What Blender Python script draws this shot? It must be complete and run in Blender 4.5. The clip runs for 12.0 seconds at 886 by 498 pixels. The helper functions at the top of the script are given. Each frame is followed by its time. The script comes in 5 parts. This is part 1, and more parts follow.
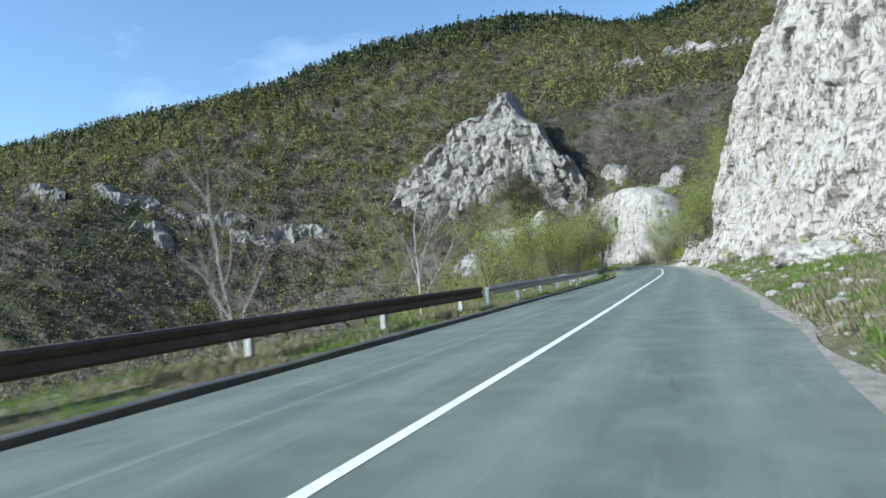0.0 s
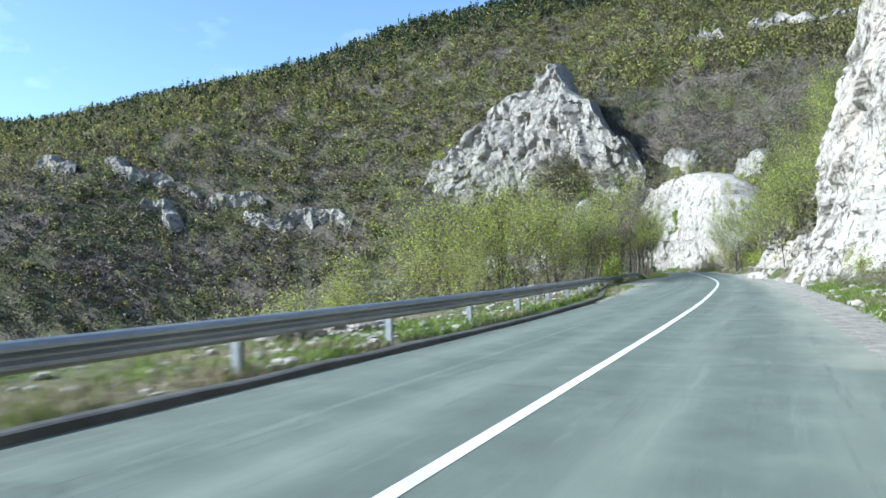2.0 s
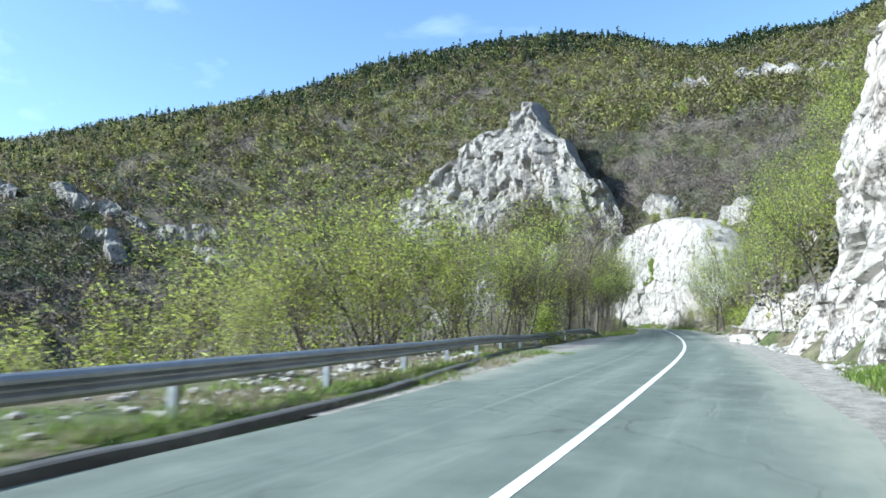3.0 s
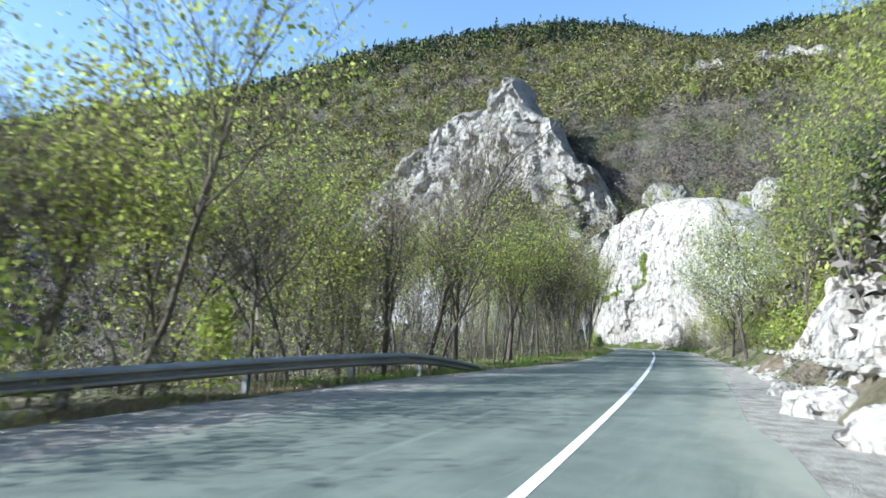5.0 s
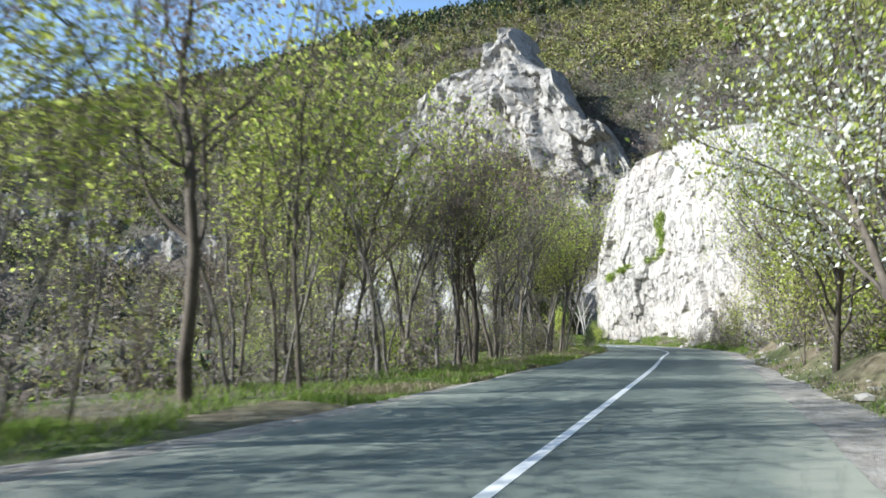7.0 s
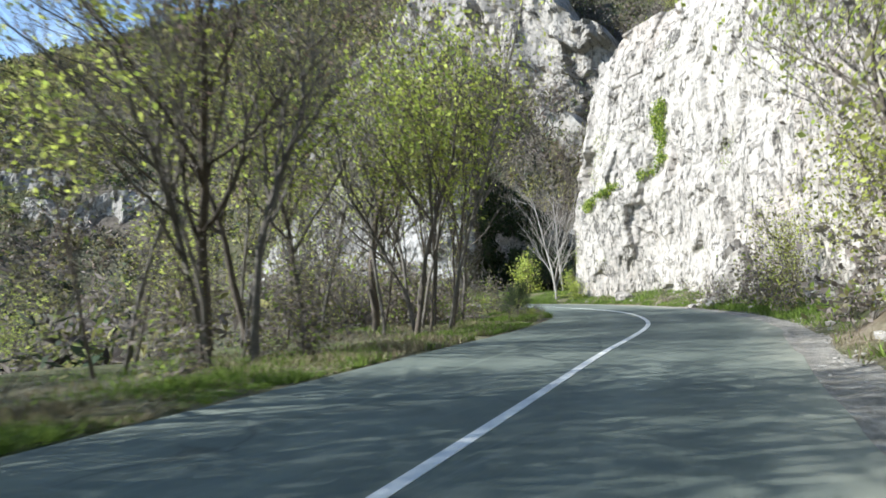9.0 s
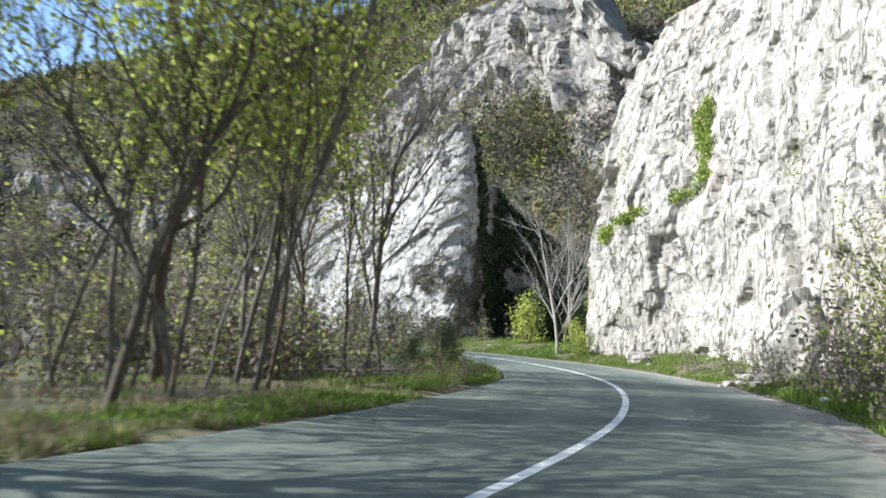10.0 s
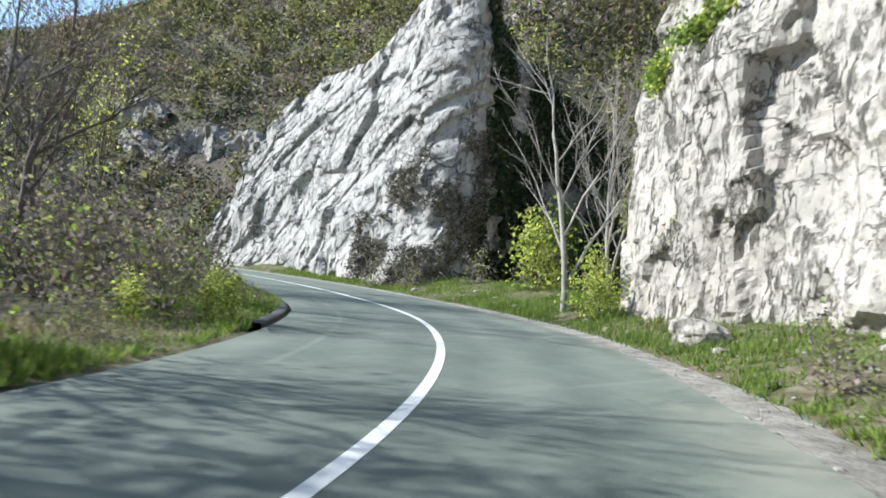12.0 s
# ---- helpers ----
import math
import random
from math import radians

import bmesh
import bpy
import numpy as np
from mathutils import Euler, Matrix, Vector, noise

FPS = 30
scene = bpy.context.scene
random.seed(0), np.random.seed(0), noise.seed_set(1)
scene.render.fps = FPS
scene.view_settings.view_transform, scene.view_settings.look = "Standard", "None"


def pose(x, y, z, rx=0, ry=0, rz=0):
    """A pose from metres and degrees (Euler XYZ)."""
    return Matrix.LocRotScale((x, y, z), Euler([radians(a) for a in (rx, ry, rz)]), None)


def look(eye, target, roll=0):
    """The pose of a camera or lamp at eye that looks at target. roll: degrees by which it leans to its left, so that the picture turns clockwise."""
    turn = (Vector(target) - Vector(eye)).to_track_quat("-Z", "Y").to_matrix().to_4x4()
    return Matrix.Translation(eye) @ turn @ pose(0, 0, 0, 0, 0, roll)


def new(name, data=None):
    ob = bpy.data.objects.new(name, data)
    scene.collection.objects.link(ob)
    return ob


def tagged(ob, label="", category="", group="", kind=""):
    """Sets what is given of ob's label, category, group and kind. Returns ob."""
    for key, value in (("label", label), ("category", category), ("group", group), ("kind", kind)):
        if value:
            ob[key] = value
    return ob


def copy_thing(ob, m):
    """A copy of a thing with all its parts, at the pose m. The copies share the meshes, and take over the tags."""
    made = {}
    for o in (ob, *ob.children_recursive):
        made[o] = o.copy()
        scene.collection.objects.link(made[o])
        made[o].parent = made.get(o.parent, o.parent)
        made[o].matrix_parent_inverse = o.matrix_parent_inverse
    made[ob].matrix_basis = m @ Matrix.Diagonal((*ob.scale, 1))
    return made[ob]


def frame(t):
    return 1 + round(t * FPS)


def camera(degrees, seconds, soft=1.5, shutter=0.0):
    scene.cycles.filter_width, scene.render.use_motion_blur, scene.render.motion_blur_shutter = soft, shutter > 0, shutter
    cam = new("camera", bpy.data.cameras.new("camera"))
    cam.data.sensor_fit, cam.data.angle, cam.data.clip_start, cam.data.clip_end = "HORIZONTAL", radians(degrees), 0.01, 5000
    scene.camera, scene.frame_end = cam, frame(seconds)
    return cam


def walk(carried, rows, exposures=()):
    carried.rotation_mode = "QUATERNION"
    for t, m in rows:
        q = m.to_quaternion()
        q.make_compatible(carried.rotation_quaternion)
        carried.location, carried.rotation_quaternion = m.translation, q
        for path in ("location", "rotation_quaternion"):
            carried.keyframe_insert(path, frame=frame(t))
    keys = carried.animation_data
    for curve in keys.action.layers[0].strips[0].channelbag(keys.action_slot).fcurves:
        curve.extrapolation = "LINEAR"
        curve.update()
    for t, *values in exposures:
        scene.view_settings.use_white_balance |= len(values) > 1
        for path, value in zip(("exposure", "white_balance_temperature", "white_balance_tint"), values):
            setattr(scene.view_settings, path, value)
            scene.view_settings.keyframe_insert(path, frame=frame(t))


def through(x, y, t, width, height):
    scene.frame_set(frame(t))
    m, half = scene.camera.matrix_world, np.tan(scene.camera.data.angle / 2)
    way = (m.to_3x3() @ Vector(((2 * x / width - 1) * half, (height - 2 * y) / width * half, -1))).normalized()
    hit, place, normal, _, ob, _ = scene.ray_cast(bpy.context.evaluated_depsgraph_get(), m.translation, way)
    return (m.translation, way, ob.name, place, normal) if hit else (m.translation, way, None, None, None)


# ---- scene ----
cam = camera(66.37, 12.0, soft=1.6, shutter=0.25)

# seconds, place in metres, then yaw to the left, pitch up and roll in degrees
PATH = [
    (0, 0.000, 0.000, 1.185, 20.73, 2.20, -4.38),
    (0.5, 0.001, 7.541, 1.171, 22.45, 2.95, -3.00),
    (1, -0.083, 15.351, 1.185, 26.26, 2.20, -2.66),
    (1.5, -0.306, 23.052, 1.189, 26.67, 1.37, -2.55),
    (1.7, -0.398, 26.305, 1.201, 26.09, 1.52, -1.89),
    (1.8, -0.436, 27.946, 1.201, 25.35, 2.48, -0.72),
    (2, -0.520, 31.246, 1.196, 26.48, 2.02, -1.79),
    (2.5, -0.869, 39.574, 1.232, 25.32, 2.39, -0.89),
    (3, -1.073, 47.643, 1.233, 25.34, 5.96, 0.33),
    (3.2, -1.124, 50.891, 1.200, 25.01, 5.54, 0.43),
    (4.8, -2.748, 76.736, 1.201, 25.78, 6.11, 0.91),
    (5, -3.008, 79.463, 1.205, 26.50, 7.15, 1.33),
    (5.2, -3.280, 82.164, 1.200, 27.98, 5.38, 0.04),
    (5.5, -3.719, 86.143, 1.208, 28.28, 4.77, 0.00),
    (6, -4.333, 92.426, 1.190, 28.87, 3.23, -0.74),
    (6.5, -5.061, 98.435, 1.218, 29.09, 5.21, -1.25),
    (7, -5.758, 104.422, 1.184, 29.28, 6.87, 0.22),
    (7.2, -6.084, 106.756, 1.199, 29.57, 5.47, -0.55),
    (8.8, -8.280, 123.957, 1.207, 31.66, 3.74, -1.97),
    (9, -8.597, 126.168, 1.187, 31.64, 3.42, -1.94),
    (9.5, -9.435, 131.678, 1.172, 32.81, 1.97, -1.15),
    (10, -10.213, 136.601, 1.215, 36.12, 6.74, 3.07),
    (10.5, -11.020, 141.113, 1.196, 35.90, 2.74, 2.17),
    (11, -11.966, 145.581, 1.207, 38.20, 2.14, 2.83),
    (11.5, -13.331, 149.544, 1.185, 41.56, 2.69, 4.04),
    (12, -14.990, 153.149, 1.183, 45.66, 1.55, 5.12),
]


def stand(x, y, z, yaw, pitch, roll):
    return pose(x, y, z, 0, 0, yaw) @ pose(0, 0, 0, 90 + pitch) @ pose(0, 0, 0, 0, 0, roll)


walk(cam, [(t, stand(*rest)) for t, *rest in PATH],
     [(0.0, 0.6, 5600, 3), (1.0, 0.8, 5600, 3), (2.0, 1.0, 5600, 3), (2.5, 1.1, 5600, 3), (3.0, 1.1, 5600, 3), (5.0, 1.15, 5650, 5), (6.5, 1.15, 5900, 7), (9.0, 1.05, 6050, 7), (10.0, 1.08, 6050, 7), (10.5, 1.02, 6100, 6), (11.0, 0.92, 6050, 6), (12.0, 0.98, 6050, 7)])

# ---- sky, sun, light ----
SUN_AZ, SUN_EL = math.atan2(-0.66, -0.75), radians(33)
to_sun = Vector((math.cos(SUN_AZ) * math.cos(SUN_EL), math.sin(SUN_AZ) * math.cos(SUN_EL), math.sin(SUN_EL)))
world = bpy.data.worlds.new("sky")
scene.world = world
world.use_nodes = True
wn, wl = world.node_tree.nodes, world.node_tree.links
wn.clear()
sky = wn.new("ShaderNodeTexSky")
sky.sky_type, sky.sun_disc = "NISHITA", False
sky.sun_elevation, sky.sun_rotation = SUN_EL, math.atan2(to_sun.x, to_sun.y)
sky.air_density, sky.dust_density, sky.ozone_density = 1.0, 0.3, 1.6
# thin streaks of high cloud
tc = wn.new("ShaderNodeTexCoord")
mp = wn.new("ShaderNodeMapping")
mp.inputs["Rotation"].default_value = (0.25, 0.1, 0.5)
mp.inputs["Scale"].default_value = (1.2, 6.0, 9.0)
cn = wn.new("ShaderNodeTexNoise")
cn.inputs["Scale"].default_value, cn.inputs["Detail"].default_value, cn.inputs["Roughness"].default_value = 1.3, 5.0, 0.55
cr = wn.new("ShaderNodeMapRange")
cr.inputs["From Min"].default_value, cr.inputs["From Max"].default_value = 0.55, 0.85
cr.inputs["To Max"].default_value = 0.25
cm = wn.new("ShaderNodeMixRGB")
cm.inputs["Color2"].default_value = (9.0, 9.6, 10.5, 1)
bg = wn.new("ShaderNodeBackground")
bg.inputs["Strength"].default_value = 0.13
wo = wn.new("ShaderNodeOutputWorld")
wl.new(tc.outputs["Generated"], mp.inputs["Vector"])
wl.new(mp.outputs["Vector"], cn.inputs["Vector"])
wl.new(cn.outputs["Fac"], cr.inputs["Value"])
wl.new(cr.outputs["Result"], cm.inputs["Fac"])
wl.new(sky.outputs["Color"], cm.inputs["Color1"])
wl.new(cm.outputs["Color"], bg.inputs["Color"])
wl.new(bg.outputs["Background"], wo.inputs["Surface"])
sun = new("sun", bpy.data.lights.new("sun", "SUN"))
sun.data.energy, sun.data.angle, sun.data.color = 5.0, radians(0.53), (1.0, 0.96, 0.9)
sun.matrix_world = look((0, 0, 60), Vector((0, 0, 60)) - to_sun)


# ---- materials ----
def mat(name, rough=0.9, metal=0.0):
    m = bpy.data.materials.new(name)
    m.use_nodes = True
    b = m.node_tree.nodes["Principled BSDF"]
    b.inputs["Roughness"].default_value, b.inputs["Metallic"].default_value = rough, metal
    b.inputs["Specular IOR Level"].default_value = 0.3
    return m, m.node_tree.nodes, m.node_tree.links, b


def place_of(n, l, scale=(1, 1, 1)):
    c = n.new("ShaderNodeTexCoord")
    p = n.new("ShaderNodeMapping")
    p.inputs["Scale"].default_value = scale
    l.new(c.outputs["Object"], p.inputs["Vector"])
    return p.outputs["Vector"]


def noise_of(n, l, v, scale, detail=5.0, rough=0.6):
    t = n.new("ShaderNodeTexNoise")
    t.inputs["Scale"].default_value, t.inputs["Detail"].default_value, t.inputs["Roughness"].default_value = scale, detail, rough
    l.new(v, t.inputs["Vector"])
    return t.outputs["Fac"]


def ramp_of(n, l, fac, stops):
    r = n.new("ShaderNodeValToRGB")
    while len(r.color_ramp.elements) < len(stops):
        r.color_ramp.elements.new(0.5)
    for e, (p, c) in zip(r.color_ramp.elements, stops):
        e.position, e.color = p, (*c, 1)
    l.new(fac, r.inputs["Fac"])
    return r.outputs["Color"]


def mixed(n, l, fac, a, b, mode="MIX"):
    m = n.new("ShaderNodeMixRGB")
    m.blend_type = mode
    for sock, v in (("Fac", fac), ("Color1", a), ("Color2", b)):
        if isinstance(v, (int, float)):
            m.inputs[sock].default_value = v
        elif isinstance(v, tuple):
            m.inputs[sock].default_value = (*v, 1)
        else:
            l.new(v, m.inputs[sock])
    return m.outputs["Color"]


def ranged(n, l, v, a, b, c=0.0, d=1.0):
    r = n.new("ShaderNodeMapRange")
    for k, x in zip(("From Min", "From Max", "To Min", "To Max"), (a, b, c, d)):
        r.inputs[k].default_value = x
    l.new(v, r.inputs["Value"])
    return r.outputs["Result"]


def bumped(n, l, b, height, strength, dist):
    k = n.new("ShaderNodeBump")
    k.inputs["Strength"].default_value, k.inputs["Distance"].default_value = strength, dist
    l.new(height, k.inputs["Height"])
    l.new(k.outputs["Normal"], b.inputs["Normal"])


def rock_mat(name, light, mid, dark, warm, size=1.0, bedded=0.5):
    m, n, l, b = mat(name, 0.92)
    v = place_of(n, l)
    big = noise_of(n, l, v, 0.12 / size, 6, 0.65)
    fine = noise_of(n, l, v, 1.9 / size, 10, 0.75)
    pit = noise_of(n, l, place_of(n, l, (1, 1, 0.6)), 5.0 / size, 8, 0.75)
    col = ramp_of(n, l, fine, [(0.3, dark), (0.41, mid), (0.52, light), (0.8, tuple(min(1, c * 1.15) for c in light))])
    tint = ramp_of(n, l, big, [(0.35, light), (0.5, mid), (0.64, warm), (0.76, light)])
    col = mixed(n, l, 0.5, col, tint)
    streak = noise_of(n, l, place_of(n, l, (1.3 / size, 1.3 / size, 0.12 / size)), 1.1, 5, 0.6)
    col = mixed(n, l, ranged(n, l, streak, 0.5, 0.68, 0, 0.65), col, mid)
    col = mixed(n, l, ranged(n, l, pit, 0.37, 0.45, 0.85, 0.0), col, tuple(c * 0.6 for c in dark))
    # joints: jagged broken cracks, down the face and along the bedding
    def node(op, p, q):
        d = n.new("ShaderNodeMath")
        d.operation = op
        for k, x in enumerate((p, q)):
            if isinstance(x, (int, float)):
                d.inputs[k].default_value = x
            else:
                l.new(x, d.inputs[k])
        return d.outputs["Value"]

    def joint(scale, turn, k, wide, lo):
        place = place_of(n, l, scale)
        place.node.inputs["Rotation"].default_value = turn
        f = noise_of(n, l, place, k / size, 9, 0.62)
        edge = ranged(n, l, node("ABSOLUTE", node("SUBTRACT", f, 0.5), 0.0), 0.0, wide, 1.0, 0.0)
        return node("MULTIPLY", edge, ranged(n, l, noise_of(n, l, v, 0.8 * k / size, 4), lo, lo + 0.1))

    down = joint((1.6, 1.6, 0.4), (0.1, 0.12, 0), 0.8, 0.016, 0.42)
    along = joint((0.7, 0.7, 1.7), (0.35, 0.35, 0), 0.5, 0.011 + 0.07 * (0.5 - bedded), bedded)
    small = joint((1.5, 1.5, 0.7), (0.2, -0.2, 0), 1.9, 0.024, 0.48)
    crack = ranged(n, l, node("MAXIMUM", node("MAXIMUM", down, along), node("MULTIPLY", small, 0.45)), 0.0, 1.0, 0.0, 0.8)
    w2 = place_of(n, l, (1.1, 1.1, 0.55))
    vo = n.new("ShaderNodeTexVoronoi")
    vo.inputs["Scale"].default_value = 1.5 / size
    l.new(w2, vo.inputs["Vector"])
    col = mixed(n, l, 0.3, col, mixed(n, l, vo.outputs["Color"], mid, light), "MIX")
    # shadow of small hollows, painted into the colour by thresholded noise
    nook_shade = noise_of(n, l, place_of(n, l, (1.5, 1.5, 0.5)), 1.3 / size, 9, 0.72)
    nook_shade = ranged(n, l, nook_shade, 0.36, 0.42, 0.8, 0.0)
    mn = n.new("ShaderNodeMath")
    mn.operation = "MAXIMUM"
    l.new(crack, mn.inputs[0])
    l.new(nook_shade, mn.inputs[1])
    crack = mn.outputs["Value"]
    # crack now holds both the joints and the painted hollow shadows
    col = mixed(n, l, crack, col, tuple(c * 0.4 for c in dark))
    l.new(col, b.inputs["Base Color"])
    h = mixed(n, l, 0.6, mixed(n, l, 0.7, fine, pit), vo.outputs["Color"])
    h = mixed(n, l, crack, h, (0, 0, 0))
    bumped(n, l, b, h, 1.0, 0.12 * size)
    return m


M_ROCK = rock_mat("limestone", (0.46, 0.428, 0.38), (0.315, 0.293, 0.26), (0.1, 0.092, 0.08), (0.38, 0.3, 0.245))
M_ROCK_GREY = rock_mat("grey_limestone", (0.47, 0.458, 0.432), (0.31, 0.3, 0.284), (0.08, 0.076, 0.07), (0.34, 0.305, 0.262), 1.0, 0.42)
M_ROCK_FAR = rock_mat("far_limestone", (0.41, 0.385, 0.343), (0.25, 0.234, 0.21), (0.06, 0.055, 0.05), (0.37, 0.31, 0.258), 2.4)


def ground_mat():
    m, n, l, b = mat("meadow_soil", 1.0)
    v = place_of(n, l)
    big = noise_of(n, l, v, 0.18, 6, 0.65)
    fine = noise_of(n, l, v, 2.5, 8, 0.7)
    soil = ramp_of(n, l, fine, [(0.3, (0.06, 0.045, 0.03)), (0.5, (0.16, 0.125, 0.085)), (0.75, (0.3, 0.26, 0.2))])
    green = ramp_of(n, l, fine, [(0.3, (0.035, 0.045, 0.016)), (0.55, (0.085, 0.105, 0.036)), (0.8, (0.16, 0.165, 0.075))])
    col = mixed(n, l, ranged(n, l, big, 0.38, 0.62), soil, green)
    l.new(col, b.inputs["Base Color"])
    bumped(n, l, b, fine, 0.8, 0.15)
    return m


def litter_mat():
    m, n, l, b = mat("leaf_litter", 1.0)
    v = place_of(n, l)
    fine = noise_of(n, l, v, 0.9, 8, 0.7)
    big = noise_of(n, l, v, 0.06, 5, 0.6)
    brown = ramp_of(n, l, fine, [(0.3, (0.05, 0.042, 0.034)), (0.5, (0.115, 0.098, 0.078)), (0.75, (0.21, 0.185, 0.155))])
    olive = ramp_of(n, l, fine, [(0.3, (0.035, 0.04, 0.018)), (0.55, (0.09, 0.095, 0.042)), (0.8, (0.16, 0.155, 0.08))])
    l.new(mixed(n, l, ranged(n, l, big, 0.42, 0.6), brown, olive), b.inputs["Base Color"])
    bumped(n, l, b, fine, 1.0, 0.4)
    return m


def asphalt_mat():
    m, n, l, b = mat("worn_asphalt", 0.85)
    v = place_of(n, l)
    grain = noise_of(n, l, v, 60, 4, 0.7)
    patch = noise_of(n, l, place_of(n, l, (0.6, 0.14, 1)), 0.9, 6, 0.6)
    spot = noise_of(n, l, v, 1.3, 7, 0.65)
    col = ramp_of(n, l, patch, [(0.3, (0.085, 0.098, 0.09)), (0.5, (0.112, 0.128, 0.119)), (0.7, (0.145, 0.158, 0.146))])
    col = mixed(n, l, 0.5, col, ramp_of(n, l, spot, [(0.28, (0.055, 0.064, 0.06)), (0.5, (0.115, 0.128, 0.119)), (0.7, (0.22, 0.228, 0.205))]))
    col = mixed(n, l, 0.22, col, ramp_of(n, l, grain, [(0.3, (0.05, 0.055, 0.05)), (0.7, (0.28, 0.29, 0.275))]))
    vo = n.new("ShaderNodeTexVoronoi")
    vo.feature = "DISTANCE_TO_EDGE"
    vo.inputs["Scale"].default_value = 0.35
    nz = n.new("ShaderNodeTexNoise")
    nz.inputs["Scale"].default_value, nz.inputs["Detail"].default_value = 0.9, 4
    l.new(v, nz.inputs["Vector"])
    add = n.new("ShaderNodeVectorMath")
    add.operation = "ADD"
    l.new(v, add.inputs[0])
    l.new(nz.outputs["Color"], add.inputs[1])
    l.new(add.outputs["Vector"], vo.inputs["Vector"])
    crack = ranged(n, l, vo.outputs["Distance"], 0.0, 0.012, 1.0, 0.0)
    mask = ranged(n, l, noise_of(n, l, v, 0.12, 3, 0.5), 0.46, 0.56, 0, 0.6)
    mul = n.new("ShaderNodeMath")
    mul.operation = "MULTIPLY"
    l.new(crack, mul.inputs[0])
    l.new(mask, mul.inputs[1])
    col = mixed(n, l, mul.outputs["Value"], col, (0.035, 0.036, 0.034))
    # wear across the carriageway: pale wheel tracks, dusty edges, an old seam
    at = n.new("ShaderNodeAttribute")
    at.attribute_name = "across"

    def band(centre, half, soft):
        d = n.new("ShaderNodeMath")
        d.operation = "SUBTRACT"
        l.new(at.outputs["Fac"], d.inputs[0])
        d.inputs[1].default_value = centre
        q = n.new("ShaderNodeMath")
        q.operation = "ABSOLUTE"
        l.new(d.outputs["Value"], q.inputs[0])
        return ranged(n, l, q.outputs["Value"], half, half + soft, 1.0, 0.0)

    def both(p, q):
        d = n.new("ShaderNodeMath")
        d.operation = "MULTIPLY"
        l.new(p, d.inputs[0])
        l.new(q, d.inputs[1])
        return d.outputs["Value"]

    long = noise_of(n, l, place_of(n, l, (1.2, 0.1, 1)), 1.0, 5, 0.65)
    for c in (0.95, 2.45, -0.95, -2.5):
        col = mixed(n, l, both(band(c, 0.12, 0.4), ranged(n, l, long, 0.35, 0.65, 0.0, 0.6)), col, (0.22, 0.228, 0.208))
    col = mixed(n, l, both(band(-1.75, 0.03, 0.04), ranged(n, l, long, 0.35, 0.6, 0.0, 0.28)), col, (0.3, 0.31, 0.28))
    dust = ranged(n, l, noise_of(n, l, v, 1.1, 6, 0.7), 0.35, 0.62)
    rim = n.new("ShaderNodeAttribute")
    rim.attribute_name = "edge"
    drift = n.new("ShaderNodeMath")
    drift.operation = "MULTIPLY_ADD"
    l.new(noise_of(n, l, place_of(n, l, (1.0, 0.45, 1)), 0.9, 7, 0.7), drift.inputs[0])
    drift.inputs[1].default_value = 2.2
    drift.inputs[2].default_value = -1.1
    blown = n.new("ShaderNodeMath")
    blown.operation = "ADD"
    l.new(rim.outputs["Fac"], blown.inputs[0])
    l.new(drift.outputs["Value"], blown.inputs[1])
    col = mixed(n, l, ranged(n, l, blown.outputs["Value"], 0.05, 0.75, 0.85, 0.0), col, (0.28, 0.262, 0.23))
    col = mixed(n, l, both(ranged(n, l, rim.outputs["Fac"], 0.3, 1.3, 0.6, 0.0), dust), col, (0.25, 0.24, 0.215))
    scuff = noise_of(n, l, place_of(n, l, (3.2, 0.22, 1)), 1.0, 7, 0.75)
    col = mixed(n, l, ranged(n, l, scuff, 0.56, 0.7, 0.0, 0.4), col, (0.25, 0.255, 0.235))
    col = mixed(n, l, ranged(n, l, scuff, 0.42, 0.3, 0.0, 0.4), col, (0.06, 0.067, 0.063))
    blot = ranged(n, l, noise_of(n, l, place_of(n, l, (0.5, 0.2, 1)), 0.55, 4, 0.6), 0.6, 0.68, 0.0, 0.4)
    col = mixed(n, l, blot, col, (0.06, 0.066, 0.062))
    col = mixed(n, l, 1.0, col, (0.9, 0.98, 0.89), "MULTIPLY")
    l.new(col, b.inputs["Base Color"])
    bumped(n, l, b, grain, 0.4, 0.01)
    return m


def simple_mat(name, stops, scale, rough=0.9, bump=0.3, dist=0.02, metal=0.0):
    m, n, l, b = mat(name, rough, metal)
    v = place_of(n, l)
    f = noise_of(n, l, v, scale, 7, 0.68)
    g = noise_of(n, l, v, scale * 0.13, 4, 0.6)
    col = mixed(n, l, 0.5, ramp_of(n, l, f, stops), ramp_of(n, l, g, stops))
    l.new(col, b.inputs["Base Color"])
    bumped(n, l, b, f, bump, dist)
    return m


def leaf_mat(name, dark, light, through=0.35):
    m, n, l, b = mat(name, 0.75)
    g = n.new("ShaderNodeNewGeometry")
    col = ramp_of(n, l, g.outputs["Random Per Island"], [(0.0, dark), (0.6, tuple((a + c) / 2 for a, c in zip(dark, light))), (1.0, light)])
    l.new(col, b.inputs["Base Color"])
    t = n.new("ShaderNodeBsdfTranslucent")
    l.new(col, t.inputs["Color"])
    mx = n.new("ShaderNodeMixShader")
    mx.inputs["Fac"].default_value = through
    out = n["Material Output"]
    l.new(b.outputs["BSDF"], mx.inputs[1])
    l.new(t.outputs["BSDF"], mx.inputs[2])
    l.new(mx.outputs["Shader"], out.inputs["Surface"])
    return m


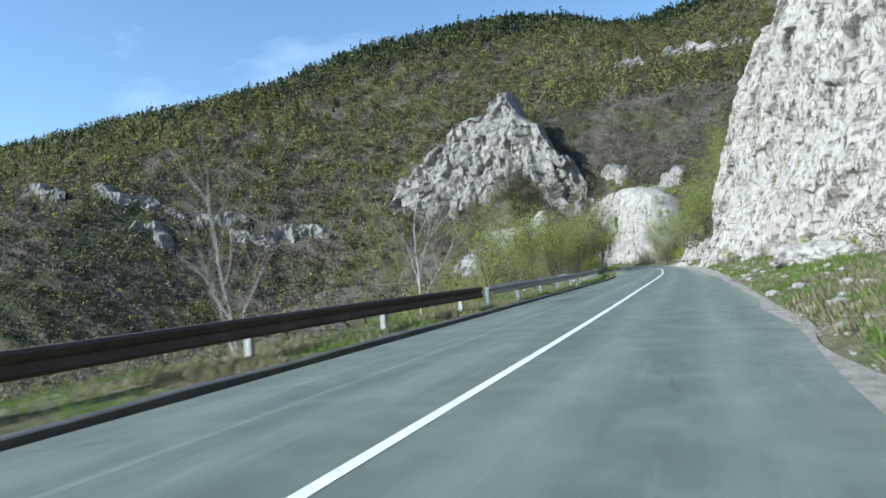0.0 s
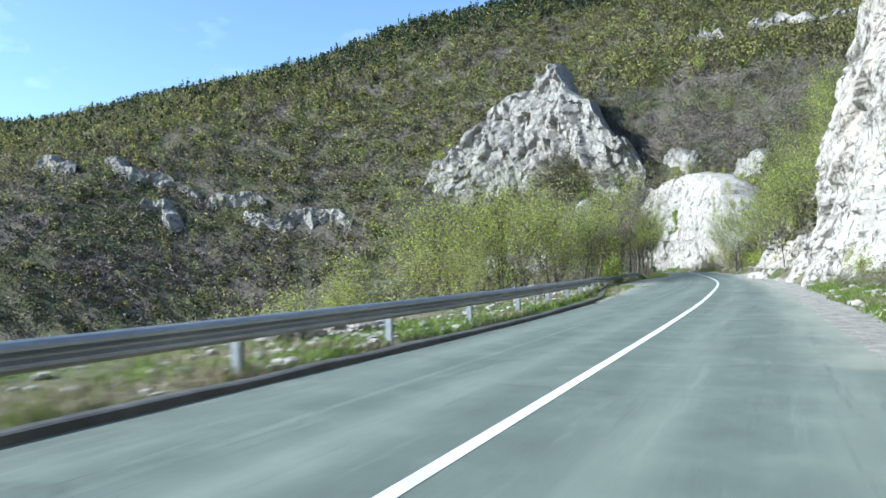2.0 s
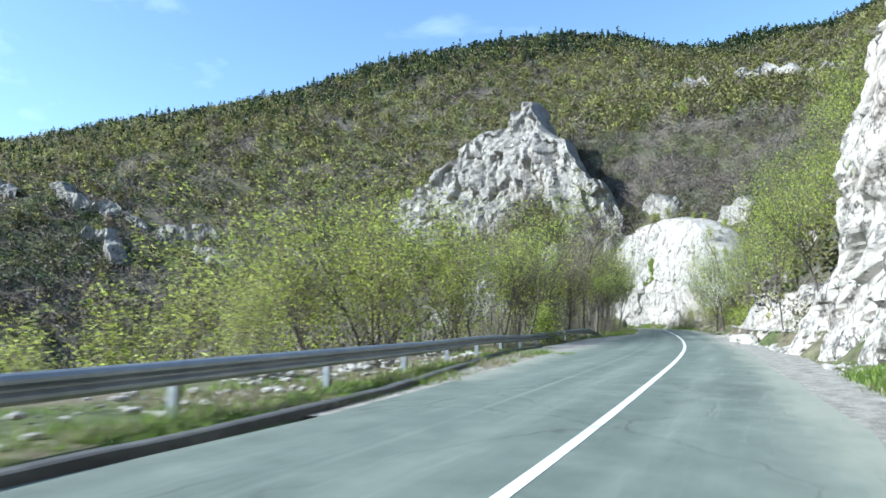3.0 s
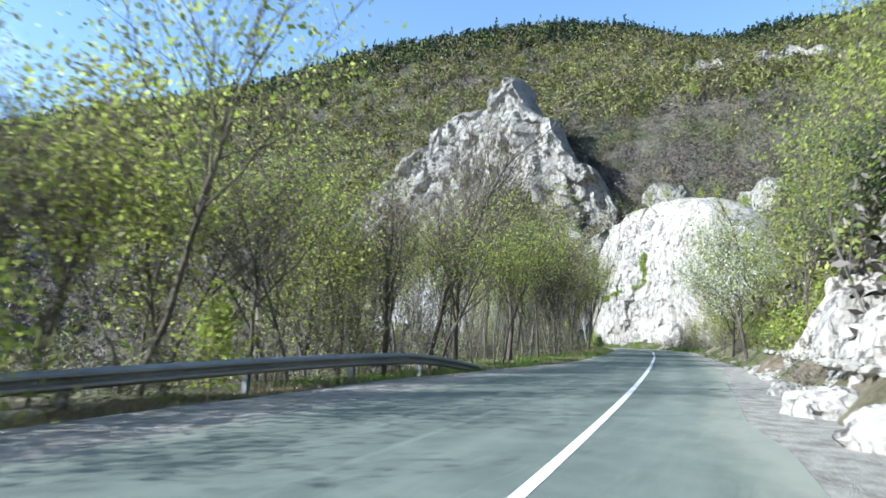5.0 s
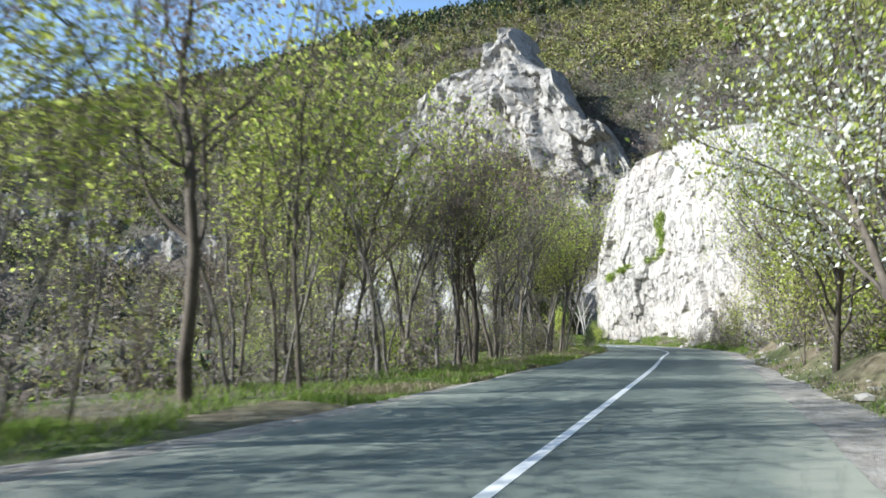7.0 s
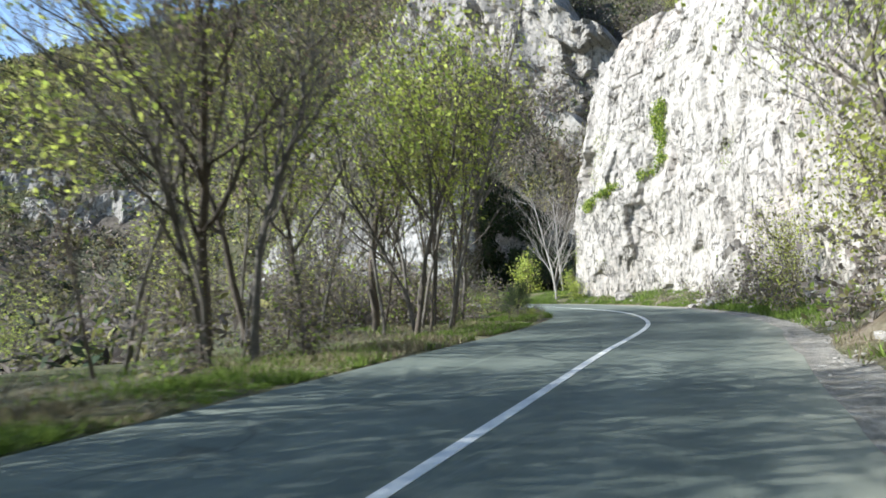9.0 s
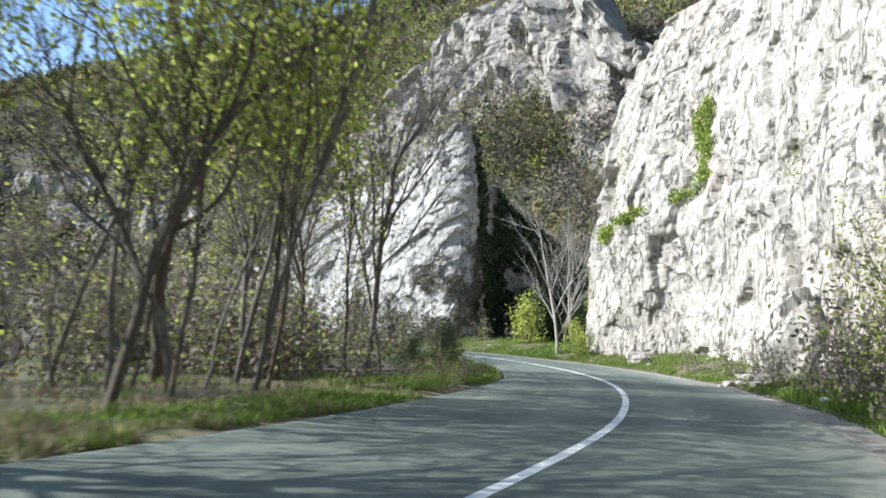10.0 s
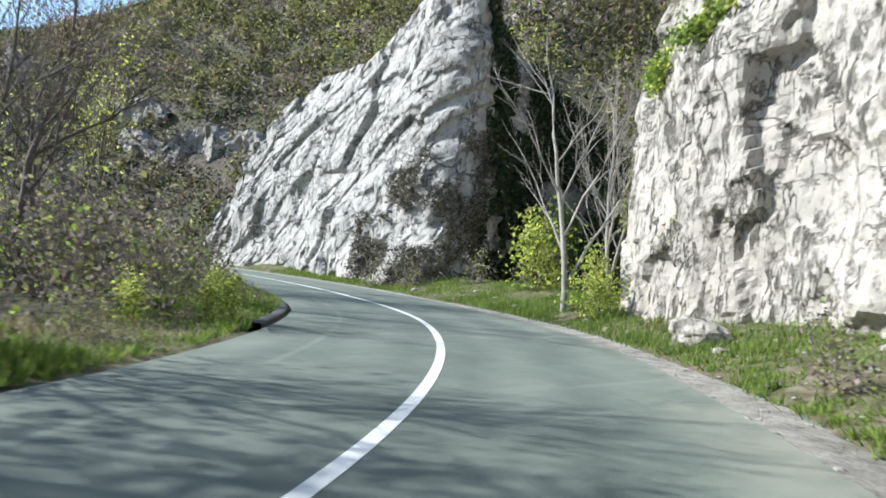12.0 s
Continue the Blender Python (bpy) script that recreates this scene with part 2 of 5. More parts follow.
M_GROUND = ground_mat()
M_LITTER = litter_mat()
M_ASPHALT = asphalt_mat()
M_PAINT = simple_mat("road_paint", [(0.3, (0.28, 0.29, 0.28)), (0.45, (0.6, 0.61, 0.59)), (0.8, (0.76, 0.76, 0.74))], 7, 0.7, 0.2, 0.003)
M_GRAVEL = simple_mat("pale_gravel", [(0.34, (0.09, 0.082, 0.07)), (0.48, (0.275, 0.255, 0.22)), (0.62, (0.44, 0.415, 0.37))], 22, 0.95, 1.0, 0.05)
M_KERB = simple_mat("dark_asphalt_kerb", [(0.3, (0.035, 0.035, 0.035)), (0.55, (0.08, 0.08, 0.078)), (0.75, (0.15, 0.148, 0.14))], 8, 0.9, 0.4, 0.01)
M_STEEL = simple_mat("galvanised_steel", [(0.3, (0.2, 0.215, 0.23)), (0.55, (0.31, 0.325, 0.34)), (0.75, (0.42, 0.435, 0.445))], 5, 0.5, 0.15, 0.004, 0.6)
M_RUST = simple_mat("dark_weathered_beam", [(0.3, (0.03, 0.026, 0.024)), (0.55, (0.065, 0.055, 0.05)), (0.75, (0.13, 0.11, 0.095))], 6, 0.85, 0.4, 0.01)
M_POST = simple_mat("pale_post", [(0.3, (0.3, 0.3, 0.29)), (0.6, (0.5, 0.5, 0.48))], 8, 0.8, 0.2, 0.005)
M_BARK = simple_mat("dark_bark", [(0.3, (0.05, 0.042, 0.034)), (0.55, (0.12, 0.1, 0.08)), (0.75, (0.2, 0.175, 0.145))], 14, 0.95, 0.6, 0.02)
M_BARK_PALE = simple_mat("pale_grey_bark", [(0.3, (0.15, 0.138, 0.122)), (0.55, (0.32, 0.3, 0.27)), (0.75, (0.47, 0.445, 0.41))], 14, 0.95, 0.5, 0.02)
M_BARK_GREY = simple_mat("grey_bark", [(0.3, (0.07, 0.062, 0.054)), (0.55, (0.16, 0.145, 0.127)), (0.75, (0.27, 0.248, 0.222))], 14, 0.95, 0.5, 0.02)
M_STONE = simple_mat("loose_limestone", [(0.3, (0.18, 0.165, 0.145)), (0.55, (0.34, 0.32, 0.285)), (0.75, (0.5, 0.48, 0.44))], 6, 0.95, 0.6, 0.03)
M_LEAF_LIME = leaf_mat("young_lime_leaves", (0.32, 0.37, 0.055), (0.6, 0.66, 0.17), 0.62)
M_LEAF_GREEN = leaf_mat("fresh_green_leaves", (0.16, 0.23, 0.04), (0.37, 0.46, 0.1), 0.58)
M_LEAF_OLIVE = leaf_mat("olive_leaves", (0.16, 0.155, 0.065), (0.4, 0.375, 0.17), 0.5)
M_LEAF_RUST = leaf_mat("reddish_buds", (0.19, 0.13, 0.1), (0.4, 0.29, 0.24), 0.35)
M_TWIG = leaf_mat("grey_brown_twigs", (0.12, 0.103, 0.09), (0.33, 0.28, 0.245), 0.3)
M_CONIFER = leaf_mat("dark_pine_needles", (0.015, 0.032, 0.016), (0.06, 0.09, 0.04), 0.15)
M_EVERGREEN = leaf_mat("dark_evergreen_leaves", (0.03, 0.055, 0.02), (0.1, 0.14, 0.045), 0.3)


def canopy_mat(name, dark, light, through=0.25):
    m, n, l, b = mat(name, 0.85)
    g = n.new("ShaderNodeNewGeometry")
    v = place_of(n, l)
    at = n.new("ShaderNodeAttribute")
    at.attribute_name = "tone"
    f = mixed(n, l, 0.55, noise_of(n, l, v, 0.05, 4, 0.6), at.outputs["Fac"])
    f = mixed(n, l, 0.22, f, g.outputs["Random Per Island"])
    f = mixed(n, l, 0.25, f, noise_of(n, l, v, 2.2, 5, 0.7))
    col = ramp_of(n, l, f, [(0.25, dark), (0.75, light)])
    l.new(col, b.inputs["Base Color"])
    t = n.new("ShaderNodeBsdfTranslucent")
    l.new(col, t.inputs["Color"])
    mx = n.new("ShaderNodeMixShader")
    mx.inputs["Fac"].default_value = through
    l.new(b.outputs["BSDF"], mx.inputs[1])
    l.new(t.outputs["BSDF"], mx.inputs[2])
    l.new(mx.outputs["Shader"], n["Material Output"].inputs["Surface"])
    return m


M_FAR_OLIVE = canopy_mat("far_olive_canopy", (0.12, 0.117, 0.042), (0.36, 0.345, 0.13), 0.35)
M_FAR_GREEN = canopy_mat("far_green_canopy", (0.1, 0.13, 0.04), (0.3, 0.335, 0.1), 0.35)
M_FAR_LIME = canopy_mat("far_lime_canopy", (0.26, 0.285, 0.065), (0.52, 0.54, 0.15), 0.4)
M_FAR_TWIG = canopy_mat("far_bare_twigs", (0.095, 0.083, 0.075), (0.27, 0.235, 0.21), 0.25)
M_FAR_RUST = canopy_mat("far_budding_canopy", (0.13, 0.098, 0.075), (0.32, 0.245, 0.195), 0.25)
M_FAR_PINE = canopy_mat("far_pine_canopy", (0.022, 0.04, 0.022), (0.075, 0.11, 0.05), 0.15)
M_BLOSSOM = leaf_mat("white_blossom", (0.55, 0.55, 0.47), (0.82, 0.82, 0.76), 0.35)
M_GRASS = leaf_mat("spring_grass", (0.085, 0.14, 0.024), (0.25, 0.34, 0.07), 0.5)
M_CREEPER = leaf_mat("dry_creeper_stems", (0.07, 0.06, 0.048), (0.2, 0.17, 0.135), 0.15)
M_DRY = leaf_mat("dry_straw_grass", (0.15, 0.125, 0.075), (0.36, 0.32, 0.2), 0.3)


# ---- plan ----
rng = np.random.default_rng(7)


def smooth_line(points, step=1.0):
    """A Catmull-Rom curve through points, evenly sampled."""
    p = np.array(points, float)
    q = np.vstack([2 * p[0] - p[1], p, 2 * p[-1] - p[-2]])
    u = np.linspace(0, 1, 24, endpoint=False)[:, None]
    out = []
    for i in range(1, len(q) - 2):
        a, b, c, d = q[i - 1:i + 3]
        out.append(0.5 * (2 * b + (c - a) * u + (2 * a - 5 * b + 4 * c - d) * u**2 + (3 * b - a - 3 * c + d) * u**3))
    out = np.vstack(out + [p[-1:]])
    s = np.r_[0, np.cumsum(np.linalg.norm(np.diff(out, axis=0), axis=1))]
    t = np.linspace(0, s[-1], max(2, int(s[-1] / step) + 1))
    return np.stack([np.interp(t, s, out[:, k]) for k in range(out.shape[1])], 1)


def normals_right(line):
    d = np.gradient(line[:, :2], axis=0)
    d /= np.linalg.norm(d, axis=1, keepdims=True)
    return np.stack([d[:, 1], -d[:, 0]], 1)


def nearest(points, line, chunk=4000):
    """For each point: index on the line, distance, and side (positive to its right)."""
    pts, ln = np.asarray(points, float)[:, :2] + (30, -150), np.asarray(line, float)[:, :2] + (30, -150)
    own, flip = 0.5 * (ln**2).sum(1), np.ascontiguousarray(ln.T)
    idx = np.empty(len(pts), int)
    for a in range(0, len(pts), chunk):
        idx[a:a + chunk] = (own - pts[a:a + chunk] @ flip).argmin(1)
    dist = np.linalg.norm(pts - ln[idx], axis=1)
    nr = normals_right(line)[idx]
    side = ((points[:, :2] - line[idx, :2]) * nr).sum(1)
    return idx, dist, np.where(side >= 0, 1.0, -1.0)


CENTRE = smooth_line([(-2.2, -60), (-2.23, -20), (-2.23, 0.5), (-2.23, 9.5), (-2.29, 18.5), (-2.4, 27.5), (-2.5, 36.4), (-2.63, 45.3), (-2.85, 54),
                      (-3.25, 62.9), (-3.75, 71.9), (-4.5, 81.2), (-5.5, 90.4), (-6.65, 99.5), (-7.94, 108.8), (-9.3, 118), (-10.7, 127.2),
                      (-12.28, 136.4), (-14.22, 147), (-18.33, 155.85), (-25.2, 162.8), (-33.7, 166.7), (-43, 168.9), (-53, 169.8), (-66, 169), (-82, 164)], 0.5)
FOOT = smooth_line([(14, -90), (13, -20), (9.5, 3), (7.5, 14), (6, 24), (5, 35), (3.8, 45), (2.9, 54), (2.3, 62), (1.5, 70), (0.4, 76), (0, 82), (-1.2, 88),
                    (-2, 94), (-2.6, 101), (-3.2, 108), (-4.2, 116), (-5.6, 126), (-7.4, 136), (-8.7, 144), (-10.2, 153.5), (-13.8, 160.5), (-18.2, 166.6),
                    (-22.0, 168.8), (-24.2, 172), (-27.4, 177), (-29.6, 184), (-32, 187), (-35.6, 185.6), (-38.2, 181.5), (-38.4, 178), (-38.6, 175.6), (-41.5, 175.2), (-46, 175.9), (-54, 176.9), (-66, 178), (-85, 191), (-110, 192), (-145, 176),
                    (-190, 140), (-250, 98), (-330, 45), (-420, -20), (-520, -80)], 1.5)
RIDGE = smooth_line([(-620, 60, 120), (-480, 150, 115), (-410, 194, 98), (-365, 218, 86), (-323, 239, 82), (-250, 275, 98), (-205, 298, 111), (-169, 316, 125), (-131, 335, 136),
                     (-86, 357, 142), (-58, 371, 140), (-30, 385, 134), (-10, 395, 136), (15, 407, 144), (40, 418, 152), (110, 420, 185), (190, 350, 205),
                     (215, 200, 205), (215, 0, 200), (215, -150, 190)], 3.0)
RIDGE[:, 2] -= 3.5


def value_noise(p, seed):
    """Smooth value noise on points (n, 3)."""
    i = np.floor(p).astype(np.int64)
    f = p - i
    f = f * f * (3 - 2 * f)
    out = np.zeros(len(p))
    for dx in (0, 1):
        for dy in (0, 1):
            for dz in (0, 1):
                w = (f[:, 0] if dx else 1 - f[:, 0]) * (f[:, 1] if dy else 1 - f[:, 1]) * (f[:, 2] if dz else 1 - f[:, 2])
                out += w * hashed(i + (dx, dy, dz), seed)
    return out


def hashed(i, seed):
    h = (i[:, 0] * 73856093) ^ (i[:, 1] * 19349663) ^ (i[:, 2] * 83492791) ^ (seed * 2654435761)
    h = (h ^ (h >> 13)) * 1274126177
    h = h ^ (h >> 16)
    return (h & 0xFFFFFF) / float(0xFFFFFF)


def fbm(p, scale, seed, octaves=4):
    out, a, k = np.zeros(len(p)), 1.0, 0.0
    q = p / scale
    for o in range(octaves):
        out += a * (value_noise(q, seed + o) - 0.5) * 2
        k += a
        a *= 0.5
        q = q * 2.03 + 17.3
    return out / k


def cells(p, scale, seed):
    """Voronoi cells: a random value a cell, the gap between the nearest two centres, and a random slope across each cell."""
    q = p / scale
    i = np.floor(q).astype(np.int64)
    f1, f2, val, tilt = np.full(len(p), 9.0), np.full(len(p), 9.0), np.zeros(len(p)), np.zeros(len(p))
    for dx in (-1, 0, 1):
        for dy in (-1, 0, 1):
            for dz in (-1, 0, 1):
                c = i + (dx, dy, dz)
                pt = c + np.stack([hashed(c, seed + k) for k in (1, 2, 3)], 1)
                off = q - pt
                d = np.linalg.norm(off, axis=1)
                v = hashed(c, seed + 9)
                s = (off * (np.stack([hashed(c, seed + k) for k in (4, 5, 6)], 1) - 0.5) * (1, 1, 0.4)).sum(1) * 2
                near = d < f1
                f2 = np.where(near, f1, np.minimum(f2, d))
                val, tilt = np.where(near, v, val), np.where(near, s, tilt)
                f1 = np.where(near, d, f1)
    return val, f2 - f1, tilt


def road_half(y):
    """The paved width to the left of the centre line, with the lay-by."""
    return 3.35 + 1.05 * np.clip((y - 55) / 17, 0, 1) * np.clip((111 - y) / 14, 0, 1) - 0.6 * np.clip((y - 147) / 8, 0, 1)


def layby_left(y):
    """The outer edge of the gravel on the left, beside the lay-by."""
    return road_half(y) + 0.2 + 1.6 * np.clip((y - 56) / 16, 0, 1) * np.clip((116 - y) / 24, 0, 1)


def road_right(y):
    """The paved width to the right of it, where dust creeps over the edge."""
    return np.interp(y, [0, 35, 48, 68, 80, 92, 97, 108, 126, 140], [3.42, 3.35, 2.95, 2.6, 2.4, 2.1, 2.3, 2.8, 2.85, 3.08])


def gravel_right(y):
    """The outer edge of the gravel on the right."""
    return np.interp(y, [0, 45, 55, 74, 90, 110, 119, 135, 150], [3.85, 3.85, 3.95, 4.3, 4.1, 4.1, 3.7, 3.65, 3.85])


def heights(x, y):
    p = np.stack([np.asarray(x, float).ravel(), np.asarray(y, float).ravel()], 1)
    p3 = np.c_[p, np.zeros(len(p))]
    ir, dr_, sr = nearest(p, CENTRE)
    d = dr_ * sr
    jf, df, sf = nearest(p, FOOT)
    jr, dd, sd = nearest(p, RIDGE)
    fx = FOOT[jf, 0]
    zf = np.where(fx > -54, 0.75, 0.75 - 18 * np.clip((-54 - fx) / 40, 0, 1))
    zr = RIDGE[jr, 2]
    dh = np.maximum(df - np.where(fx > -60, 1.6, 0.0), 0)
    t = dh / (df + dd + 1e-6)
    rough_ = fbm(p3, 70, 3, 5) * 9 * np.clip(df / 60, 0, 1) + fbm(p3, 9, 5, 3) * 0.9 * np.clip(df / 8, 0, 1)
    hill = zf + (zr - zf) * t ** np.interp(p[:, 0], [-200, -130], [0.6, 0.85]) + rough_
    hill = np.where(sd > 0, hill, zr - 0.35 * dd + rough_)  # behind the crest
    # valley side
    yy = CENTRE[ir, 1]
    shelf = np.interp(yy, [-60, 20, 40, 70, 100, 150, 160], [6.6, 6.8, 11, 13, 12, 12, 14])
    slope = np.interp(yy, [-60, 30, 70, 110], [0.75, 0.7, 0.5, 0.4])
    left = -0.02 - slope * np.clip(-d - shelf, 0, None) - 0.05 * np.clip(-d - 5, 0, 8)
    left = np.maximum(left, -19 + 0.0 * d) + fbm(p3, 6, 11, 3) * 0.25 * np.clip((-d - 4.5) / 3, 0, 1)
    edge = gravel_right(yy) - 0.25
    right = -0.05 + np.clip(d - edge, 0, 3) * 0.26 + fbm(p3, 2.5, 12, 3) * 0.08 * np.clip((d - edge) / 1.2, 0, 1)
    low = np.where(d < 0, left, right)
    h = np.where(sf > 0, np.maximum(hill, low * 0 + zf * 0.0 + np.minimum(low, zf)), low)
    h = np.where((sf <= 0) & (d > 3.5), np.minimum(h, zf), h)
    # bed under the carriageway
    bed = (d > -road_half(yy) - 0.15) & (d < 3.6)
    return np.where(bed, -0.14, h)


def height(x, y):
    return float(heights([x], [y])[0])


# ---- builders ----
def mesh_object(name, verts, faces, material=None, parent=None, label="", smooth=False, mats=None, slots=None):
    me = bpy.data.meshes.new(name)
    verts, faces = np.asarray(verts, np.float32), np.asarray(faces, np.int32)
    n, k = faces.shape
    me.vertices.add(len(verts))
    me.vertices.foreach_set("co", np.ascontiguousarray(verts).ravel())
    me.loops.add(n * k)
    me.loops.foreach_set("vertex_index", np.ascontiguousarray(faces).ravel())
    me.polygons.add(n)
    me.polygons.foreach_set("loop_start", np.arange(0, n * k, k, dtype=np.int32))
    for m in (slots or [material]):
        me.materials.append(m)
    if mats is not None:
        me.polygons.foreach_set("material_index", np.asarray(mats, np.int32))
    if smooth:
        me.polygons.foreach_set("use_smooth", np.ones(len(me.polygons), bool))
    else:
        me.polygons.foreach_set("use_smooth", np.zeros(len(me.polygons), bool))
    me.update(calc_edges=True)
    ob = new(name, me)
    if parent:
        ob.parent = parent
    if label:
        ob["label"] = label
    return ob


def quads_mesh(name, quads, slots, mats=None, normals=None):
    """A mesh of loose four-cornered pieces, (n, 4, 3)."""
    n = len(quads)
    me = bpy.data.meshes.new(name)
    me.vertices.add(4 * n)
    me.vertices.foreach_set("co", np.ascontiguousarray(quads, np.float32).ravel())
    me.loops.add(4 * n)
    me.loops.foreach_set("vertex_index", np.arange(4 * n, dtype=np.int32))
    me.polygons.add(n)
    me.polygons.foreach_set("loop_start", np.arange(0, 4 * n, 4, dtype=np.int32))
    for m in slots:
        me.materials.append(m)
    if mats is not None:
        me.polygons.foreach_set("material_index", np.asarray(mats, np.int32))
    me.polygons.foreach_set("use_smooth", np.full(n, normals is not None))
    me.update(calc_edges=True)
    if normals is not None:
        me.normals_split_custom_set_from_vertices(np.repeat(normals, 4, 0).astype(np.float32))
    return me


def grid_faces(nu, nv):
    i = np.arange(nu - 1)[:, None] * nv + np.arange(nv - 1)[None]
    i = i.ravel()
    return np.stack([i, i + 1, i + nv + 1, i + nv], 1)


def ribbon(name, line, left, right, z0, z1, material, parent=None, label="", cross=2):
    """A strip along a line in plan with top z1 and skirts down to z0. left, right: offsets, to the right positive."""
    nr = normals_right(line)
    left, right = np.broadcast_to(left, len(line)), np.broadcast_to(right, len(line))
    cols = []
    for k in np.linspace(0, 1, cross):
        off = left + (right - left) * k
        cols.append(np.c_[line[:, :2] + nr * off[:, None], np.full(len(line), z1)])
    first, last = cols[0].copy(), cols[-1].copy()
    first[:, 2], last[:, 2] = z0, z0
    cols = [first] + cols + [last]
    v = np.stack(cols, 1).reshape(-1, 3)
    f = grid_faces(len(line), len(cols))[:, ::-1]
    return mesh_object(name, v, f, material, parent, label)


def tube(path, radii, sides):
    """Vertices and faces of a tapered tube along a path (n, 3)."""
    path = np.asarray(path, float)
    d = np.gradient(path, axis=0)
    d /= np.linalg.norm(d, axis=1, keepdims=True) + 1e-9
    ref = np.where(np.abs(d[:, 2:3]) > 0.9, [[1.0, 0, 0]], [[0, 0, 1.0]])
    a = np.cross(d, ref)
    a /= np.linalg.norm(a, axis=1, keepdims=True) + 1e-9
    b = np.cross(d, a)
    ang = np.arange(sides) * 2 * np.pi / sides
    v = path[:, None] + np.asarray(radii)[:, None, None] * (np.cos(ang)[None, :, None] * a[:, None] + np.sin(ang)[None, :, None] * b[:, None])
    n = len(path)
    i, j = np.meshgrid(np.arange(n - 1), np.arange(sides), indexing="ij")
    k = (j + 1) % sides
    f = np.stack([i * sides + j, i * sides + k, (i + 1) * sides + k, (i + 1) * sides + j], -1).reshape(-1, 4)
    return v.reshape(-1, 3), f


def joined(pieces):
    vs, fs, o = [], [], 0
    for v, f in pieces:
        vs.append(v)
        fs.append(np.asarray(f) + o)
        o += len(v)
    return np.vstack(vs), np.vstack(fs)


def flakes(centres, size, rng_, stretch=1.0):
    """Random four-cornered flakes about the centres."""
    n = len(centres)
    a = rng_.normal(size=(n, 3))
    a /= np.linalg.norm(a, axis=1, keepdims=True)
    b = np.cross(a, rng_.normal(size=(n, 3)))
    b /= np.linalg.norm(b, axis=1, keepdims=True) + 1e-9
    s = (size * rng_.uniform(0.6, 1.4, n))[:, None]
    w = s / stretch
    k = rng_.uniform(0.5, 1.0, (n, 1))
    return np.stack([centres - a * s, centres - b * w * k, centres + a * s, centres + b * w], 1)


# ---- ground and road ----
def stretched(a, b, lo, hi, step):
    """Coordinates that are close between a and b and grow apart out to lo and hi."""
    mid = np.arange(a, b + step, step)
    out, back = [mid[-1]], [mid[0]]
    s = step
    while out[-1] < hi:
        s *= 1.09
        out.append(out[-1] + min(s, 40))
    s = step
    while back[-1] > lo:
        s *= 1.09
        back.append(back[-1] - min(s, 40))
    return np.r_[back[:0:-1], mid, out[1:]]


def build_ground():
    xs, ys = stretched(-52, 10, -1500, 1500, 0.8), stretched(-4, 186, -1200, 1700, 0.9)
    gx, gy = np.meshgrid(xs, ys, indexing="ij")
    z = heights(gx, gy)
    far = np.hypot(gx.ravel() + 30, gy.ravel() - 150)
    z = np.where(far > 700, np.maximum(z, -19) * np.clip((1400 - far) / 700, 0, 1), z)
    v = np.c_[gx.ravel(), gy.ravel(), z]
    f = grid_faces(len(xs), len(ys))[:, ::-1]
    mid = v[f].mean(1)
    _, df, sf = nearest(mid, FOOT)
    _, dc, sc = nearest(mid, CENTRE)
    wooded = ((df * sf > 1.5) | (dc * sc < np.where(mid[:, 1] > 92, -5.6, -13))).astype(int)
    g = mesh_object("ground", v, f, smooth=True, mats=wooded, slots=[M_GROUND, M_LITTER])
    tagged(g, "grassy stony valley ground rising to a wooded mountain", "ground", kind="structure")


build_ground()
yc = CENTRE[:, 1]
road = ribbon("road", CENTRE, -road_half(yc), road_right(yc) + 0.22 * fbm(np.c_[CENTRE, 0 * yc], 3.0, 33, 3), -0.3, 0.0, M_ASPHALT, cross=17)
me = road.data
me.attributes.new("across", "FLOAT", "POINT")
off_line = np.array([v.co for v in me.vertices])
_, da, sa = nearest(off_line, CENTRE)
me.attributes["across"].data.foreach_set("value", (da * sa).astype(np.float32))
me.attributes.new("edge", "FLOAT", "POINT")
across, along_y = da * sa, off_line[:, 1]
bare_right = np.where((along_y > 40) & (along_y < 160), 0.0, 0.6)
bare_left = np.where((along_y > 60) & (along_y < 116), 0.1, 0.8)
me.attributes["edge"].data.foreach_set("value", np.minimum(road_right(along_y) - across + bare_right, road_half(along_y) + across + bare_left).astype(np.float32))
tagged(road, "grey-green worn asphalt two-lane mountain road with patches", "road", kind="structure")
line = ribbon("centre_line", CENTRE, -0.062, 0.062, -0.01, 0.005, M_PAINT)
tagged(line, "solid white painted centre line on the asphalt", "road marking", kind="structure")
near_start = CENTRE[(yc > -58)]
sh = near_start
shy = sh[:, 1]
wide = gravel_right(shy)
right_gravel = ribbon("gravel_shoulder", sh, road_right(shy) - 0.15, wide + 0.2 * np.sin(np.arange(len(sh)) * 0.13) + 0.15 * np.sin(np.arange(len(sh)) * 0.41), -0.3, -0.006, M_GRAVEL, cross=5)
tagged(right_gravel, "pale dusty gravel shoulder along the asphalt edge", "shoulder", kind="structure")
layby = CENTRE[(yc > 55) & (yc < 128)]
ly = layby[:, 1]
lay = ribbon("lay_by", layby, -layby_left(ly) - 0.25 * fbm(np.c_[layby, 0 * ly], 2.5, 35, 3), -road_half(ly) + 0.15, -0.3, -0.006, M_GRAVEL, cross=5)
tagged(lay, "pale dusty gravel lay-by beside the road", "lay-by", kind="structure")


